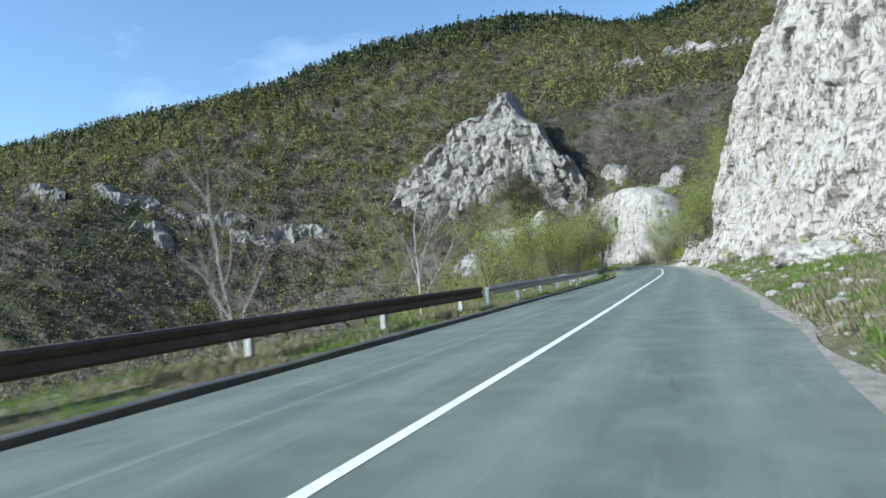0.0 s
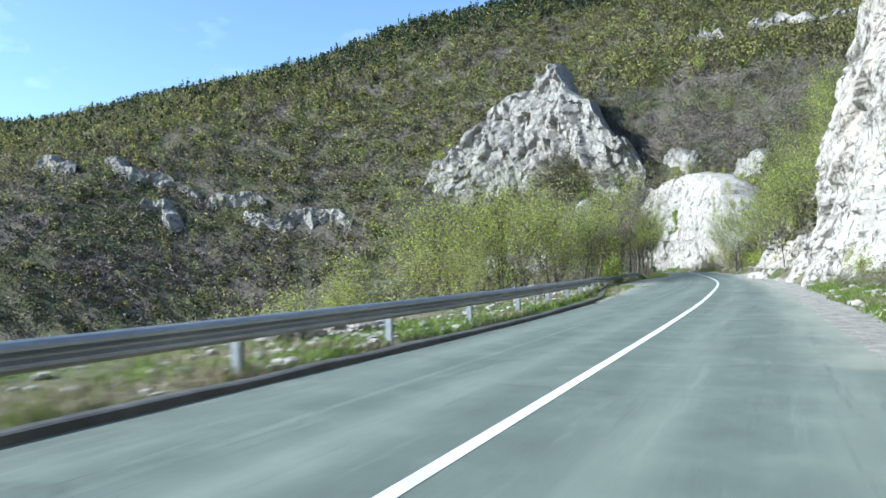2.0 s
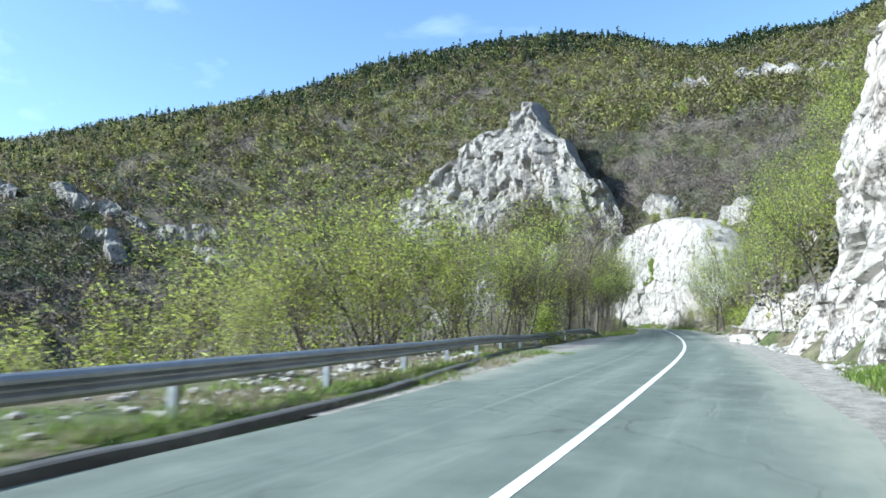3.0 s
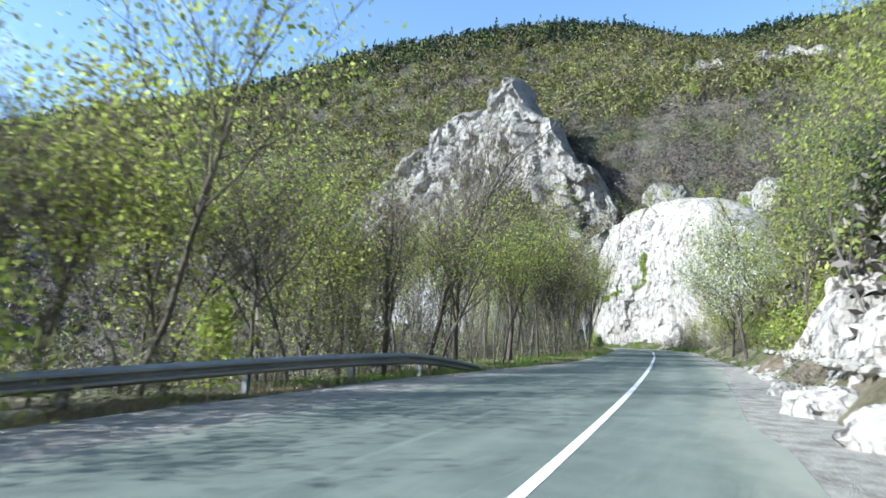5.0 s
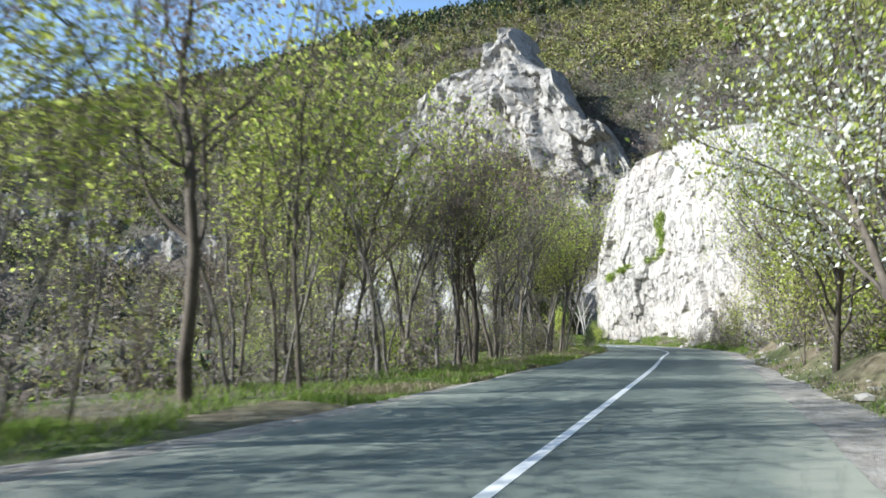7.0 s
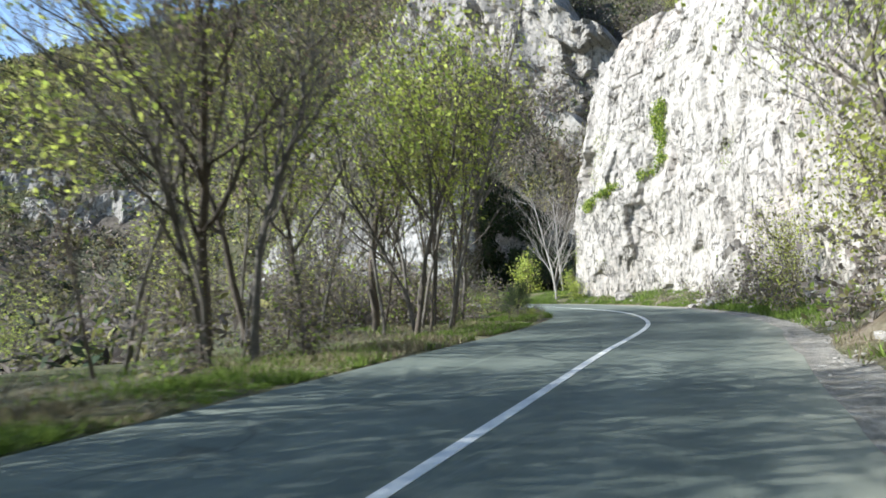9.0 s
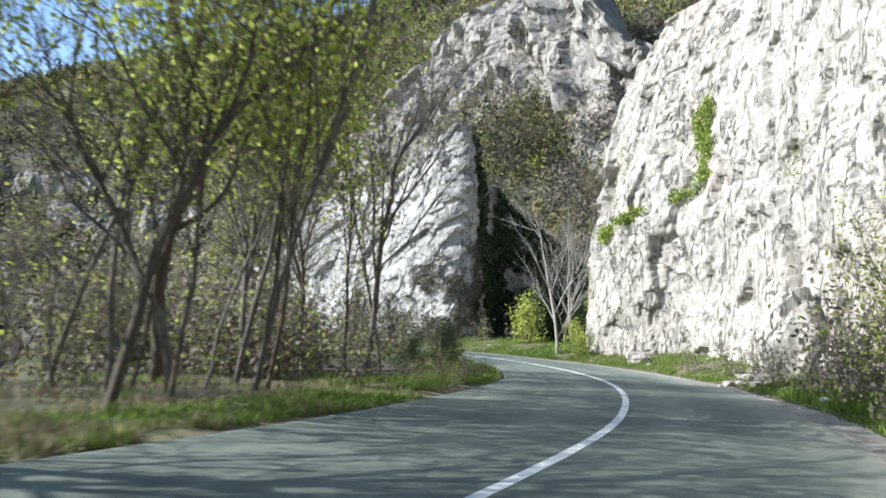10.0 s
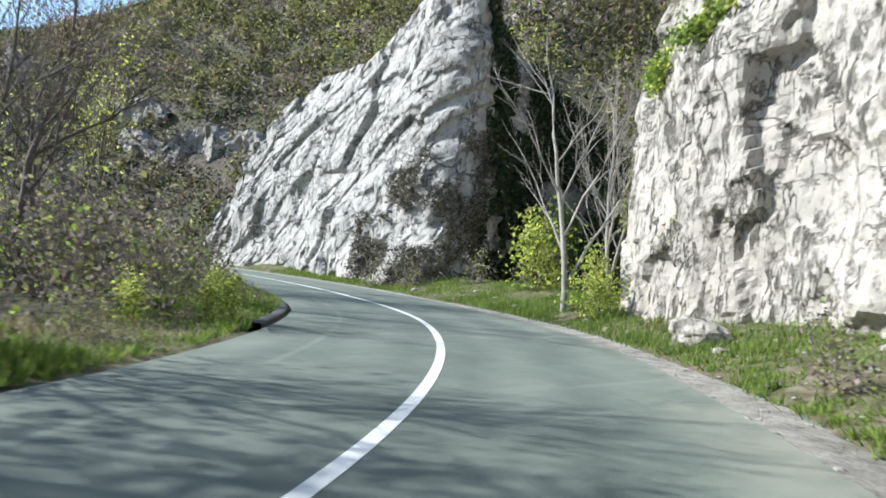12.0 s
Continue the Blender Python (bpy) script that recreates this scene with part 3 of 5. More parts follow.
def kerb(points, low=0.0):
    k = smooth_line(points, 0.5)
    nr = normals_right(k)
    prof = [(-0.16, -0.25), (-0.14, 0.07), (-0.1, 0.09), (0.03, 0.09), (0.07, 0.075), (0.1, -0.25)]
    jit = fbm(np.c_[k, np.zeros(len(k))], 1.2, 40, 2) * 0.02
    v = np.stack([np.c_[k + nr * o, z - low * (z > 0) + jit] for o, z in prof], 1).reshape(-1, 3)
    ob = mesh_object("kerb", v, grid_faces(len(k), len(prof))[:, ::-1], M_KERB)
    tagged(ob, "low dark asphalt kerb along the road edge", "kerb", kind="structure")


kerb([(-5.75, -40), (-5.72, 8), (-5.8, 22), (-5.85, 35), (-5.95, 46)] + [(np.interp(y, CENTRE[:, 1][:300], CENTRE[:, 0][:300]) - layby_left(y) - 0.02, y) for y in (53, 58, 61, 64, 67, 70, 74, 78)])
sel_in = (CENTRE[:, 0] < -22.6) & (CENTRE[:, 0] > -70)
kerb((CENTRE - 2.9 * normals_right(CENTRE))[sel_in][::6], 0.04)

# ---- rock faces ----
GRIDS = {}


def flat_cells(x, y, seed):
    """Voronoi cells in the plane: each nearest cell's key, the offsets from its centre, and the gap to the next cell."""
    q = np.stack([x, y], 1)
    i = np.floor(q).astype(np.int64)
    f1, f2 = np.full(len(q), 9.0), np.full(len(q), 9.0)
    key, off1 = np.zeros((len(q), 3), np.int64), np.zeros((len(q), 2))
    for dx in (-1, 0, 1):
        for dy in (-1, 0, 1):
            c = np.c_[i + (dx, dy), np.zeros(len(q), np.int64)]
            off = q - c[:, :2] - np.stack([hashed(c, seed + k) for k in (1, 2)], 1)
            d = np.abs(off).max(1) * 0.8 + np.linalg.norm(off, axis=1) * 0.2
            near = d < f1
            f2 = np.where(near, f1, np.minimum(f2, d))
            key[near], off1[near] = c[near], off[near]
            f1 = np.where(near, d, f1)
    return key, off1, f2 - f1


def facets(x, y, seed):
    """A broken surface of plane facets that meet at sharp edges."""
    q = np.stack([x, y], 1)
    i = np.floor(q).astype(np.int64)
    out = np.full(len(q), -9.0)
    for dx in (-1, 0, 1):
        for dy in (-1, 0, 1):
            c = np.c_[i + (dx, dy), np.zeros(len(q), np.int64)]
            h = [hashed(c, seed + k) for k in (1, 2, 3, 4, 5)]
            off = q - c[:, :2] - np.stack(h[:2], 1)
            out = np.maximum(out, h[2] * 0.8 + off[:, 0] * (h[3] - 0.5) * 1.6 + off[:, 1] * (h[4] - 0.5) * 1.6 - 0.8 * np.abs(off).sum(1))
    return out


def jointed(p, s, z, block, bed, drawn, seed):
    """How proud of its wall a jointed rock face stands. bed: the slope of its bedding, upwards along s; drawn: how far blocks stretch along it."""
    t = math.atan(bed)
    wx, wy = block * 0.12 * fbm(p, 3.0 * block, seed + 60, 2), block * 0.12 * fbm(p, 2.7 * block, seed + 61, 2)
    a, b = ((s + wx) * math.cos(t) + (z + wy) * math.sin(t)) / drawn, ((z + wy) * math.cos(t) - (s + wx) * math.sin(t)) * drawn
    disp = 0.45 * block * fbm(p, 3.4 * block, seed + 70, 3)
    for k, (la, lb, high) in enumerate([(1.9, 2.8, 0.5), (0.75, 1.1, 0.17)]):
        disp += block * high * facets(a / (la * block), b / (lb * block), seed + 90 + 7 * k)
    for k, (la, lb, deep, tilt, cut) in enumerate([(1.1, 1.7, 0.3, 0.6, 0.2), (0.5, 0.78, 0.19, 0.36, 0.12), (0.23, 0.32, 0.085, 0.17, 0.05)]):
        key, off, gap = flat_cells(a / (la * block), b / (lb * block), seed + 13 * k)
        lean = off[:, 0] * (hashed(key, seed + 13 * k + 4) - 0.5) + off[:, 1] * (hashed(key, seed + 13 * k + 5) - 0.6) * 0.8
        ajar = np.clip(2.5 * fbm(p, 1.6 * la * block, seed + 80 + k, 2) - 0.1, 0, 1) * np.clip(1 - gap / 0.05, 0, 1)
        disp += block * (deep * (hashed(key, seed + 13 * k + 6) - 0.5) + tilt * lean - cut * ajar)
    return disp + 0.03 * block * fbm(p, 0.3 * block, seed + 99, 3)


def rock_face(name, base, tops, lean, material, label, seed, step=0.35, rough_=1.0, block=2.2, back=6.0, foot_drop=1.2, z_base=None, parts=0, set_back=0.0, bed=-0.35, even=0.6, drawn=1.0):
    """A broken rock wall over a base line in plan. tops: height above ground along it; lean: (height, set-back) pairs."""
    ln = smooth_line(base, step)
    nr = normals_right(ln)  # into the hill: the base runs with the hill on its right
    we = max(1, min(int(even / step), len(ln) // 3))
    nl = np.stack([np.convolve(np.pad(nr[:, c], we, mode="edge"), np.ones(2 * we + 1) / (2 * we + 1), "valid") for c in (0, 1)], 1)
    u = np.linspace(0, 1, len(ln))
    top = np.interp(u, np.linspace(0, 1, len(tops)), tops)
    p3 = np.c_[ln, np.zeros(len(ln))]
    top = top * (1 + 0.1 * fbm(p3, 5 * block / 2.2, seed + 50, 3)) + 0.5 * block * fbm(p3, 1.6 * block, seed + 51, 3) * rough_
    zb = heights(ln[:, 0], ln[:, 1]) if z_base is None else np.interp(u, np.linspace(0, 1, len(z_base)), z_base)
    nz = max(6, int(max(tops) / step))
    ks = np.linspace(0, 1, nz)
    lz, lb = zip(*lean)
    rows = []
    for k in ks:
        hgt = -foot_drop + (top + foot_drop) * k
        rows.append(np.c_[ln + nl * np.interp(hgt, lz, lb)[:, None], zb + hgt])
    nback = 8
    w = max(1, min(int(9 * block / 2.4 / step), len(ln) // 3))
    nb = np.stack([np.convolve(np.pad(nr[:, c], w, mode="edge"), np.ones(2 * w + 1) / (2 * w + 1), "valid") for c in (0, 1)], 1)
    edge = rows[-1].copy()
    for k in np.linspace(0.12, 1, nback):
        rows.append(edge + np.c_[nb * back * k, np.full(len(ln), 0.12 * back * k - 0.75 * back * max(k - 0.35, 0) ** 2)])
    v = np.stack(rows, 1)
    nu, nv = v.shape[:2]
    p = v.reshape(-1, 3)
    s = np.repeat(np.arange(nu) * step, nv)
    disp = jointed(p, s, p[:, 2], block, bed, drawn, seed).reshape(nu, nv)
    for axis in (0, 1):  # edges worn over about one step of the mesh
        disp = 0.76 * disp + 0.12 * (np.roll(disp, 1, axis) + np.roll(disp, -1, axis))
    disp = disp.ravel()
    disp = disp * rough_ - set_back
    w2 = max(1, int(1.2 / step))
    ns = np.stack([np.convolve(np.pad(nr[:, c], w2, mode="edge"), np.ones(2 * w2 + 1) / (2 * w2 + 1), "valid") for c in (0, 1)], 1)
    out = np.repeat(-ns, nv, 0)
    p[:, :2] += out * disp[:, None]
    GRIDS[seed] = (p.reshape(nu, nv, 3).copy(), -nr)
    if not parts:
        return tagged(mesh_object(name, p, grid_faces(nu, nv)[:, ::-1], material), label, "rock")
    thing = new(name)
    at = p.reshape(nu, nv, 3)[nu // 2, 0].copy()
    thing.location = at
    tagged(thing, label, "cliff")
    cuts = np.linspace(0, nu - 1, parts + 1).astype(int)
    for a, c in zip(cuts[:-1], cuts[1:]):
        mesh_object("buttress", p.reshape(nu, nv, 3)[a:c + 1].reshape(-1, 3) - at, grid_faces(c - a + 1, nv)[:, ::-1], material, thing)
    return thing


LEAN_R = [(-2, -0.4), (0, 0), (3, 1.2), (7, 2.3), (12, 3.3), (16, 4.2), (26, 7.4), (34, 12)]
rock_face("rock_cliff", [(9.3, 2), (7.9, 13), (6.5, 24), (5.4, 35), (4.4, 45), (3.6, 54), (3.0, 61), (1.7, 68.5), (0.1, 75.5), (0.5, 79.5), (4, 82)],
          [22, 25, 27, 28, 28, 27, 27, 25.5, 21, 14, 7], LEAN_R, M_ROCK, "tall pale limestone cliff face beside the road", 100, 0.17, 0.9, 2.2, parts=6, set_back=0.3, bed=0.25, even=4, drawn=0.85)
rock_face("rock_outcrop", [(1.9, 82), (-0.4, 85), (-1.3, 88.5), (-2.1, 94), (-2.5, 100), (-2.9, 105), (-1.2, 109), (2, 111)],
          [1.4, 2.4, 2.8, 2.3, 1.7, 2.7, 2.5, 1.5], [(-2, -0.3), (0, 0), (3, 1.6), (6, 4.2)], M_ROCK, "low broken limestone outcrop with scree at its foot", 130, 0.12, 0.7, 1.2, 3, parts=4, set_back=0.25)
LEAN_B = [(-2, -0.3), (0, 0), (6, 0.0), (13, 1.2), (18, 3.0), (26, 9), (34, 14)]
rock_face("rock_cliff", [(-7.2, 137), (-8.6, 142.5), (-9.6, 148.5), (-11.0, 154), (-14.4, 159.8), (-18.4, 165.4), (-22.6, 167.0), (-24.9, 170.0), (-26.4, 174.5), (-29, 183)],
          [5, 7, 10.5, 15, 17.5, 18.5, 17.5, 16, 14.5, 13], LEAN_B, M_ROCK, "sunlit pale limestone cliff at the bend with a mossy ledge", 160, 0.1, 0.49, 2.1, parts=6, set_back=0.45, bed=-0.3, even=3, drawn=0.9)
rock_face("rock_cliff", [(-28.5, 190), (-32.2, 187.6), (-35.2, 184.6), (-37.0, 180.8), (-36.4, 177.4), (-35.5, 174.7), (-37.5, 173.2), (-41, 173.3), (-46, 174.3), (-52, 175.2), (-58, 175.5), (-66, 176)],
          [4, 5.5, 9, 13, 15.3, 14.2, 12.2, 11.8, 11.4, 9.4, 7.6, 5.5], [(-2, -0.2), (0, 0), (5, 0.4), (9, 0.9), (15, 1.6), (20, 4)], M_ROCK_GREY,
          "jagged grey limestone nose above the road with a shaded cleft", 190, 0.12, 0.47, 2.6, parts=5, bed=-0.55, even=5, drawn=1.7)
rock_face("rock_crag", [(-31, 212), (-39, 211), (-48, 212.5), (-58, 215), (-68, 219), (-78, 223), (-90, 228), (-104, 235)],
          [0, 7, 19.5, 24, 31, 28.5, 24.5, 19.5, 13, 6.5, 1], [(-6, -3), (0, -1), (15, 2), (30, 7), (40, 12)], M_ROCK_FAR,
          "jagged pale limestone crag on the wooded mountainside", 220, 0.4, 1.7, 4.4, 10, 13, [27, 28.5, 30, 32, 35], parts=5, bed=-0.5, drawn=0.9)
OUTCROPS = [(-141, 208, 34, 5), (-168, 200, 30, 5), (-196, 190, 26, 5.5), (-221, 178, 20, 5.5), (-178, 184, 14, 5),
            (2, 303, 22, 8), (-22, 290, 14, 5), (22, 310, 16, 6), (-37, 205, 16, 4), (-22, 214, 10, 5), (-8, 190, 12, 5)]
for k, (bx, by, ln_, hh) in enumerate(OUTCROPS):
    ang = math.atan2(0.35 if bx < -60 else -0.15, 1)
    dx, dy = math.cos(ang), math.sin(ang)
    b = [(bx - dx * ln_ * f, by - dy * ln_ * f - 3 * math.sin(f * 5 + k)) for f in (-0.5, -0.15, 0.2, 0.5)]
    rock_face("rock_outcrop", b, [hh * 0.4, hh * 0.9, hh * 0.7, hh, hh * 0.55, hh * 0.85, hh * 0.3], [(-4, -0.6), (0, 0), (12, 1.5)], M_ROCK_FAR, "pale limestone outcrop among mountainside scrub", 300 + k, 0.4, 1.0, 3.0, 5, 3, parts=2)


# ---- guard rails ----
def guard_rail(path, post_at, beam_profile, beam_mat, post_mat, post_size, post_top, label, end_dip=False):
    thing = new("guard_rail")
    thing.location = (path[0][0], path[0][1], 0)
    tagged(thing, label, "guard rail", kind="")
    ln = smooth_line(path, 0.5)
    nr = normals_right(ln)
    s = np.r_[0, np.cumsum(np.linalg.norm(np.diff(ln, axis=0), axis=1))]
    gz = np.interp(s, s[::8], heights(ln[::8, 0], ln[::8, 1]))
    gz = np.convolve(np.pad(gz, 8, mode="edge"), np.ones(17) / 17, "valid")
    dip = np.clip((s - (s[-1] - 7)) / 7, 0, 1) ** 1.5 * 0.62 if end_dip else 0 * s
    v = np.stack([np.c_[ln + nr * o, gz + z - dip] for o, z in beam_profile + [(o - 0.02, z) for o, z in beam_profile[::-1]] + beam_profile[:1]], 1)
    v[..., 0] -= thing.location.x
    v[..., 1] -= thing.location.y
    n = v.shape[1]
    # overlapping panels
    marks = list(np.searchsorted(s, np.arange(0.0, s[-1], post_at))) + [len(ln) - 1]
    for k, (a, c) in enumerate(zip(marks[:-1], marks[1:])):
        if c > a:
            piece = v[a:c + 1].copy()
            piece[0, :, :2] += nr[a] * 0.006
            mesh_object("beam", piece.reshape(-1, 3), grid_faces(c - a + 1, n)[:, ::-1], beam_mat, thing)
    w, t = post_size
    me = None
    for d in np.arange(0.0, s[-1], post_at):
        i = int(np.searchsorted(s, d))
        i = min(i, len(ln) - 1)
        x, y = ln[i] - nr[i] * 0.12
        if me is None:
            # an open channel section
            sec = [(-w, -t), (w, -t), (w, -t + 0.012), (-w + 0.012, -t + 0.012), (-w + 0.012, t - 0.012), (w, t - 0.012), (w, t), (-w, t)]
            vs = [(a, b, z) for z in (-0.6, post_top) for a, b in sec]
            fs = [(k, (k + 1) % 8, (k + 1) % 8 + 8, k + 8) for k in range(8)]
            me = bpy.data.meshes.new("post")
            me.from_pydata(vs, [], fs + [tuple(range(8, 16))])
            me.materials.append(post_mat)
        po = new("post", me)
        po.parent = thing
        po.location = (x - thing.location.x, y - thing.location.y, gz[i] - dip[i])
        po.rotation_euler = (0, radians(rng.uniform(-1.5, 1.5)), math.atan2(nr[i][1], nr[i][0]))
    return thing


W_BEAM = [(-0.0, 0.42), (0.04, 0.44), (0.08, 0.47), (0.08, 0.51), (0.01, 0.55), (0.0, 0.57), (0.01, 0.59), (0.08, 0.63), (0.08, 0.67), (0.04, 0.71), (0.0, 0.73)]
guard_rail([(-6.7, 21.9), (-6.7, 29.9), (-6.8, 38), (-7.1, 46), (-7.7, 53.8), (-8.7, 61.6), (-10.1, 69.5), (-11.3, 78), (-12.2, 87), (-12.7, 96), (-13.1, 103.5)],
           4.0, W_BEAM, M_STEEL, M_STEEL, (0.06, 0.05), 0.68, "grey galvanised corrugated steel guard rail along the verge", True)
OLD_BEAM = [(0.0, 0.36), (0.05, 0.37), (0.09, 0.42), (0.05, 0.52), (0.02, 0.55), (0.05, 0.58), (0.09, 0.67), (0.05, 0.72), (0.0, 0.73)]
guard_rail([(-8.1, -20), (-7.8, 0), (-7.6, 8), (-7.3, 15), (-6.95, 21.6)], 5.0, OLD_BEAM, M_RUST, M_POST, (0.06, 0.06), 0.5, "dark rusted old guard rail on pale posts")


# ---- trees ----
def branching(rng_, tall, spread, trunk_r, forks, depth, lean=(0, 0), clear=0.3, bend=0.18):
    """Tapered limbs of a tree: tubes, and the fine ends with their directions."""
    tubes, ends = [], []

    def grow(p, d, length, r, level):
        n = (6, 5, 3, 2, 2)[min(level, 4)]
        pts, dd = [p.copy()], d.copy()
        for _ in range(n):
            dd = dd + rng_.normal(size=3) * bend * (0.6 + 0.25 * level)
            dd[2] += 0.07 if level else 0.02
            dd /= np.linalg.norm(dd)
            pts.append(pts[-1] + dd * length / n)
        pts = np.array(pts)
        r1 = r * (0.55 if level < depth else 0.35)
        tubes.append(tube(pts, np.linspace(r, r1, n + 1), (7, 5, 3, 3, 3, 3)[min(level, 5)]))
        if level >= depth - 1:
            ends.extend(zip(pts[1:], [dd] * n))
        if level >= depth:
            return
        kids = forks[min(level, len(forks) - 1)]
        for k in range(kids):
            at = (clear + (1 - clear) * (k + rng_.uniform(0.2, 1)) / kids) if level == 0 else rng_.uniform(0.3, 1)
            i = min(n - 1, int(at * n))
            q = pts[i] + (pts[i + 1] - pts[i]) * (at * n - i)
            az = rng_.uniform(0, 2 * np.pi) if level else (k * 2.4 + rng_.uniform(-0.5, 0.5))
            side = np.array([math.cos(az), math.sin(az), 0])
            nd = dd * rng_.uniform(0.55, 0.95) + side * spread * rng_.uniform(0.6, 1.2)
            nd[2] += 0.12
            nd /= np.linalg.norm(nd)
            grow(q, nd, length * rng_.uniform(0.5, 0.75) * (1 - 0.25 * at if level == 0 else 1), max(r * (1 - 0.45 * at) * rng_.uniform(0.45, 0.65), 0.008), level + 1)
        if level < depth:
            grow(pts[-1], dd, length * 0.6, r1, level + 1)

    d0 = np.array([lean[0], lean[1], 1.0])
    grow(np.array([0, 0, -0.3]), d0 / np.linalg.norm(d0), tall * 0.55, trunk_r, 0)
    return tubes, ends


def tree_model(name, label, seed, tall, spread, trunk_r, forks, depth, leaves, leaf_size, leaf_slots, leaf_share, bark, lean=(0, 0), clear=0.3, category="tree", bend=0.18, cloud=0.35):
    g = np.random.default_rng(seed)
    tubes, ends = branching(g, tall, spread, trunk_r, forks, depth, lean, clear, bend)
    v, f = joined(tubes)
    top = v[:, 2].max()
    k = tall / top
    thing = new(name)
    tagged(thing, label, category)
    tv, tf = tubes[0]
    mesh_object("trunk", tv * k, tf, bark, thing, smooth=True)
    bv, bf = joined(tubes[1:])
    mesh_object("branchwork", bv * k, bf, bark, thing, smooth=True)
    if leaves:
        pts = np.array([e[0] for e in ends]) * k
        pick = g.integers(0, len(pts), leaves)
        c = pts[pick] + g.normal(size=(leaves, 3)) * cloud
        c[:, 2] = np.maximum(c[:, 2], 0.15)
        q = flakes(c, leaf_size, g, 1.5)
        m = g.choice(len(leaf_slots), leaves, p=leaf_share)
        crown = new("crown", quads_mesh("crown", q, leaf_slots, m))
        crown.parent = thing
    return thing


MODELS = {}
MODELS["lime"] = [tree_model("leafing_tree", "slender roadside tree with fresh lime-green spring leaves", 11 + k, 9.5 + k, 0.7, 0.09, (7, 4, 3), 3, 1600, 0.066,
                             [M_LEAF_LIME, M_LEAF_GREEN, M_LEAF_OLIVE], [0.6, 0.28, 0.12], M_BARK, (0.1 * (k - 1), 0.05), 0.52) for k in range(3)]
MODELS["sapling"] = [tree_model("young_tree", "tall thin young tree with sparse yellow-green leaves", 111 + k, 8.0 + 0.7 * k, 0.38, 0.055, (6, 4, 3), 3, 900, 0.066,
                                [M_LEAF_LIME, M_LEAF_OLIVE, M_LEAF_GREEN], [0.55, 0.25, 0.2], M_BARK_GREY if k == 2 else M_BARK, (0.12 * (k - 1), 0.08 * (k - 1)), 0.5, bend=0.12) for k in range(3)]
MODELS["feather"] = [tree_model("many_stemmed_shrub", "tall many-stemmed shrub with pale lime spring leaves", 121 + k, 6.5, 0.4, 0.045, (9, 5, 3), 3, 3000, 0.062,
                                [M_LEAF_LIME, M_LEAF_OLIVE, M_TWIG], [0.5, 0.32, 0.18], M_BARK, (0.05 * k, 0), 0.03, "shrub", 0.2, 0.42) for k in range(2)]
MODELS["bare"] = [tree_model("bare_tree", "grey leafless tree with fine spreading twigs", 31 + k, 10 + k, 0.48, 0.11, (7, 4, 3), 4, 420, 0.055,
                             [M_LEAF_OLIVE, M_TWIG], [0.5, 0.5], M_BARK if k == 2 else M_BARK_GREY, (0.06 * k, -0.05), 0.5) for k in range(3)]
MODELS["rust"] = [tree_model("budding_tree", "dark-trunked tree with reddish-brown opening buds", 51 + k, 12.5, 0.55, 0.17, (7, 4, 3), 4, 2200, 0.055,
                             [M_LEAF_RUST, M_TWIG, M_LEAF_OLIVE], [0.55, 0.3, 0.15], M_BARK, (0.0, 0.02), 0.4) for k in range(2)]
MODELS["bush"] = [tree_model("shrub", "low shrub with fresh yellow-green leaves", 71 + k, 2.6, 0.8, 0.03, (7, 4), 2, 760, 0.08,
                             [M_LEAF_LIME, M_LEAF_GREEN, M_LEAF_OLIVE], [0.5, 0.3, 0.2], M_BARK, (0, 0), 0.05, "shrub", 0.25, 0.25) for k in range(3)]
MODELS["bramble"] = [tree_model("bramble_bush", "tangled dry brown bramble bush with few leaves", 81 + k, 2.0, 0.9, 0.02, (7, 5), 2, 420, 0.062,
                                [M_TWIG, M_LEAF_OLIVE, M_LEAF_GREEN], [0.66, 0.22, 0.12], M_BARK_GREY, (0, 0), 0.02, "shrub", 0.35, 0.2) for k in range(2)]
MODELS["blossom"] = [tree_model("blossoming_tree", "wild cherry tree covered in white spring blossom", 91 + k, 7.5, 0.6, 0.1, (7, 5, 4), 3, 4200, 0.055,
                                [M_BLOSSOM, M_LEAF_LIME, M_LEAF_OLIVE], [0.55, 0.33, 0.12], M_BARK, (-0.05, 0), 0.25, "tree", 0.2, 0.28) for k in range(2)]
MODELS["ever"] = [tree_model("evergreen_tree", "dark evergreen tree with dense foliage", 99, 7.0, 0.5, 0.1, (9, 6, 4), 3, 4200, 0.08,
                             [M_EVERGREEN, M_CONIFER], [0.6, 0.4], M_BARK, (0, 0), 0.15, "tree", 0.2, 0.3)]
MODELS["pale"] = [tree_model("bare_tree", "pale-barked leafless tree with upright limbs", 131 + k, 9.6, 0.6, 0.1, (6, 4, 3), 3, 0, 0.05,
                             [M_TWIG], [1.0], M_BARK_PALE, (0.03, 0), 0.12, "tree", 0.12) for k in range(2)]
MODELS["whips"] = [tree_model("bare_thicket", "thicket of thin bare grey-brown upright stems", 141 + k, 4.6, 0.32, 0.022, (12, 4), 2, 260, 0.05,
                              [M_TWIG, M_LEAF_OLIVE, M_LEAF_LIME], [0.5, 0.3, 0.2], M_BARK_GREY if k else M_BARK, (0.08 * k, 0.05), 0.0, "thicket", 0.14, 0.3) for k in range(2)]
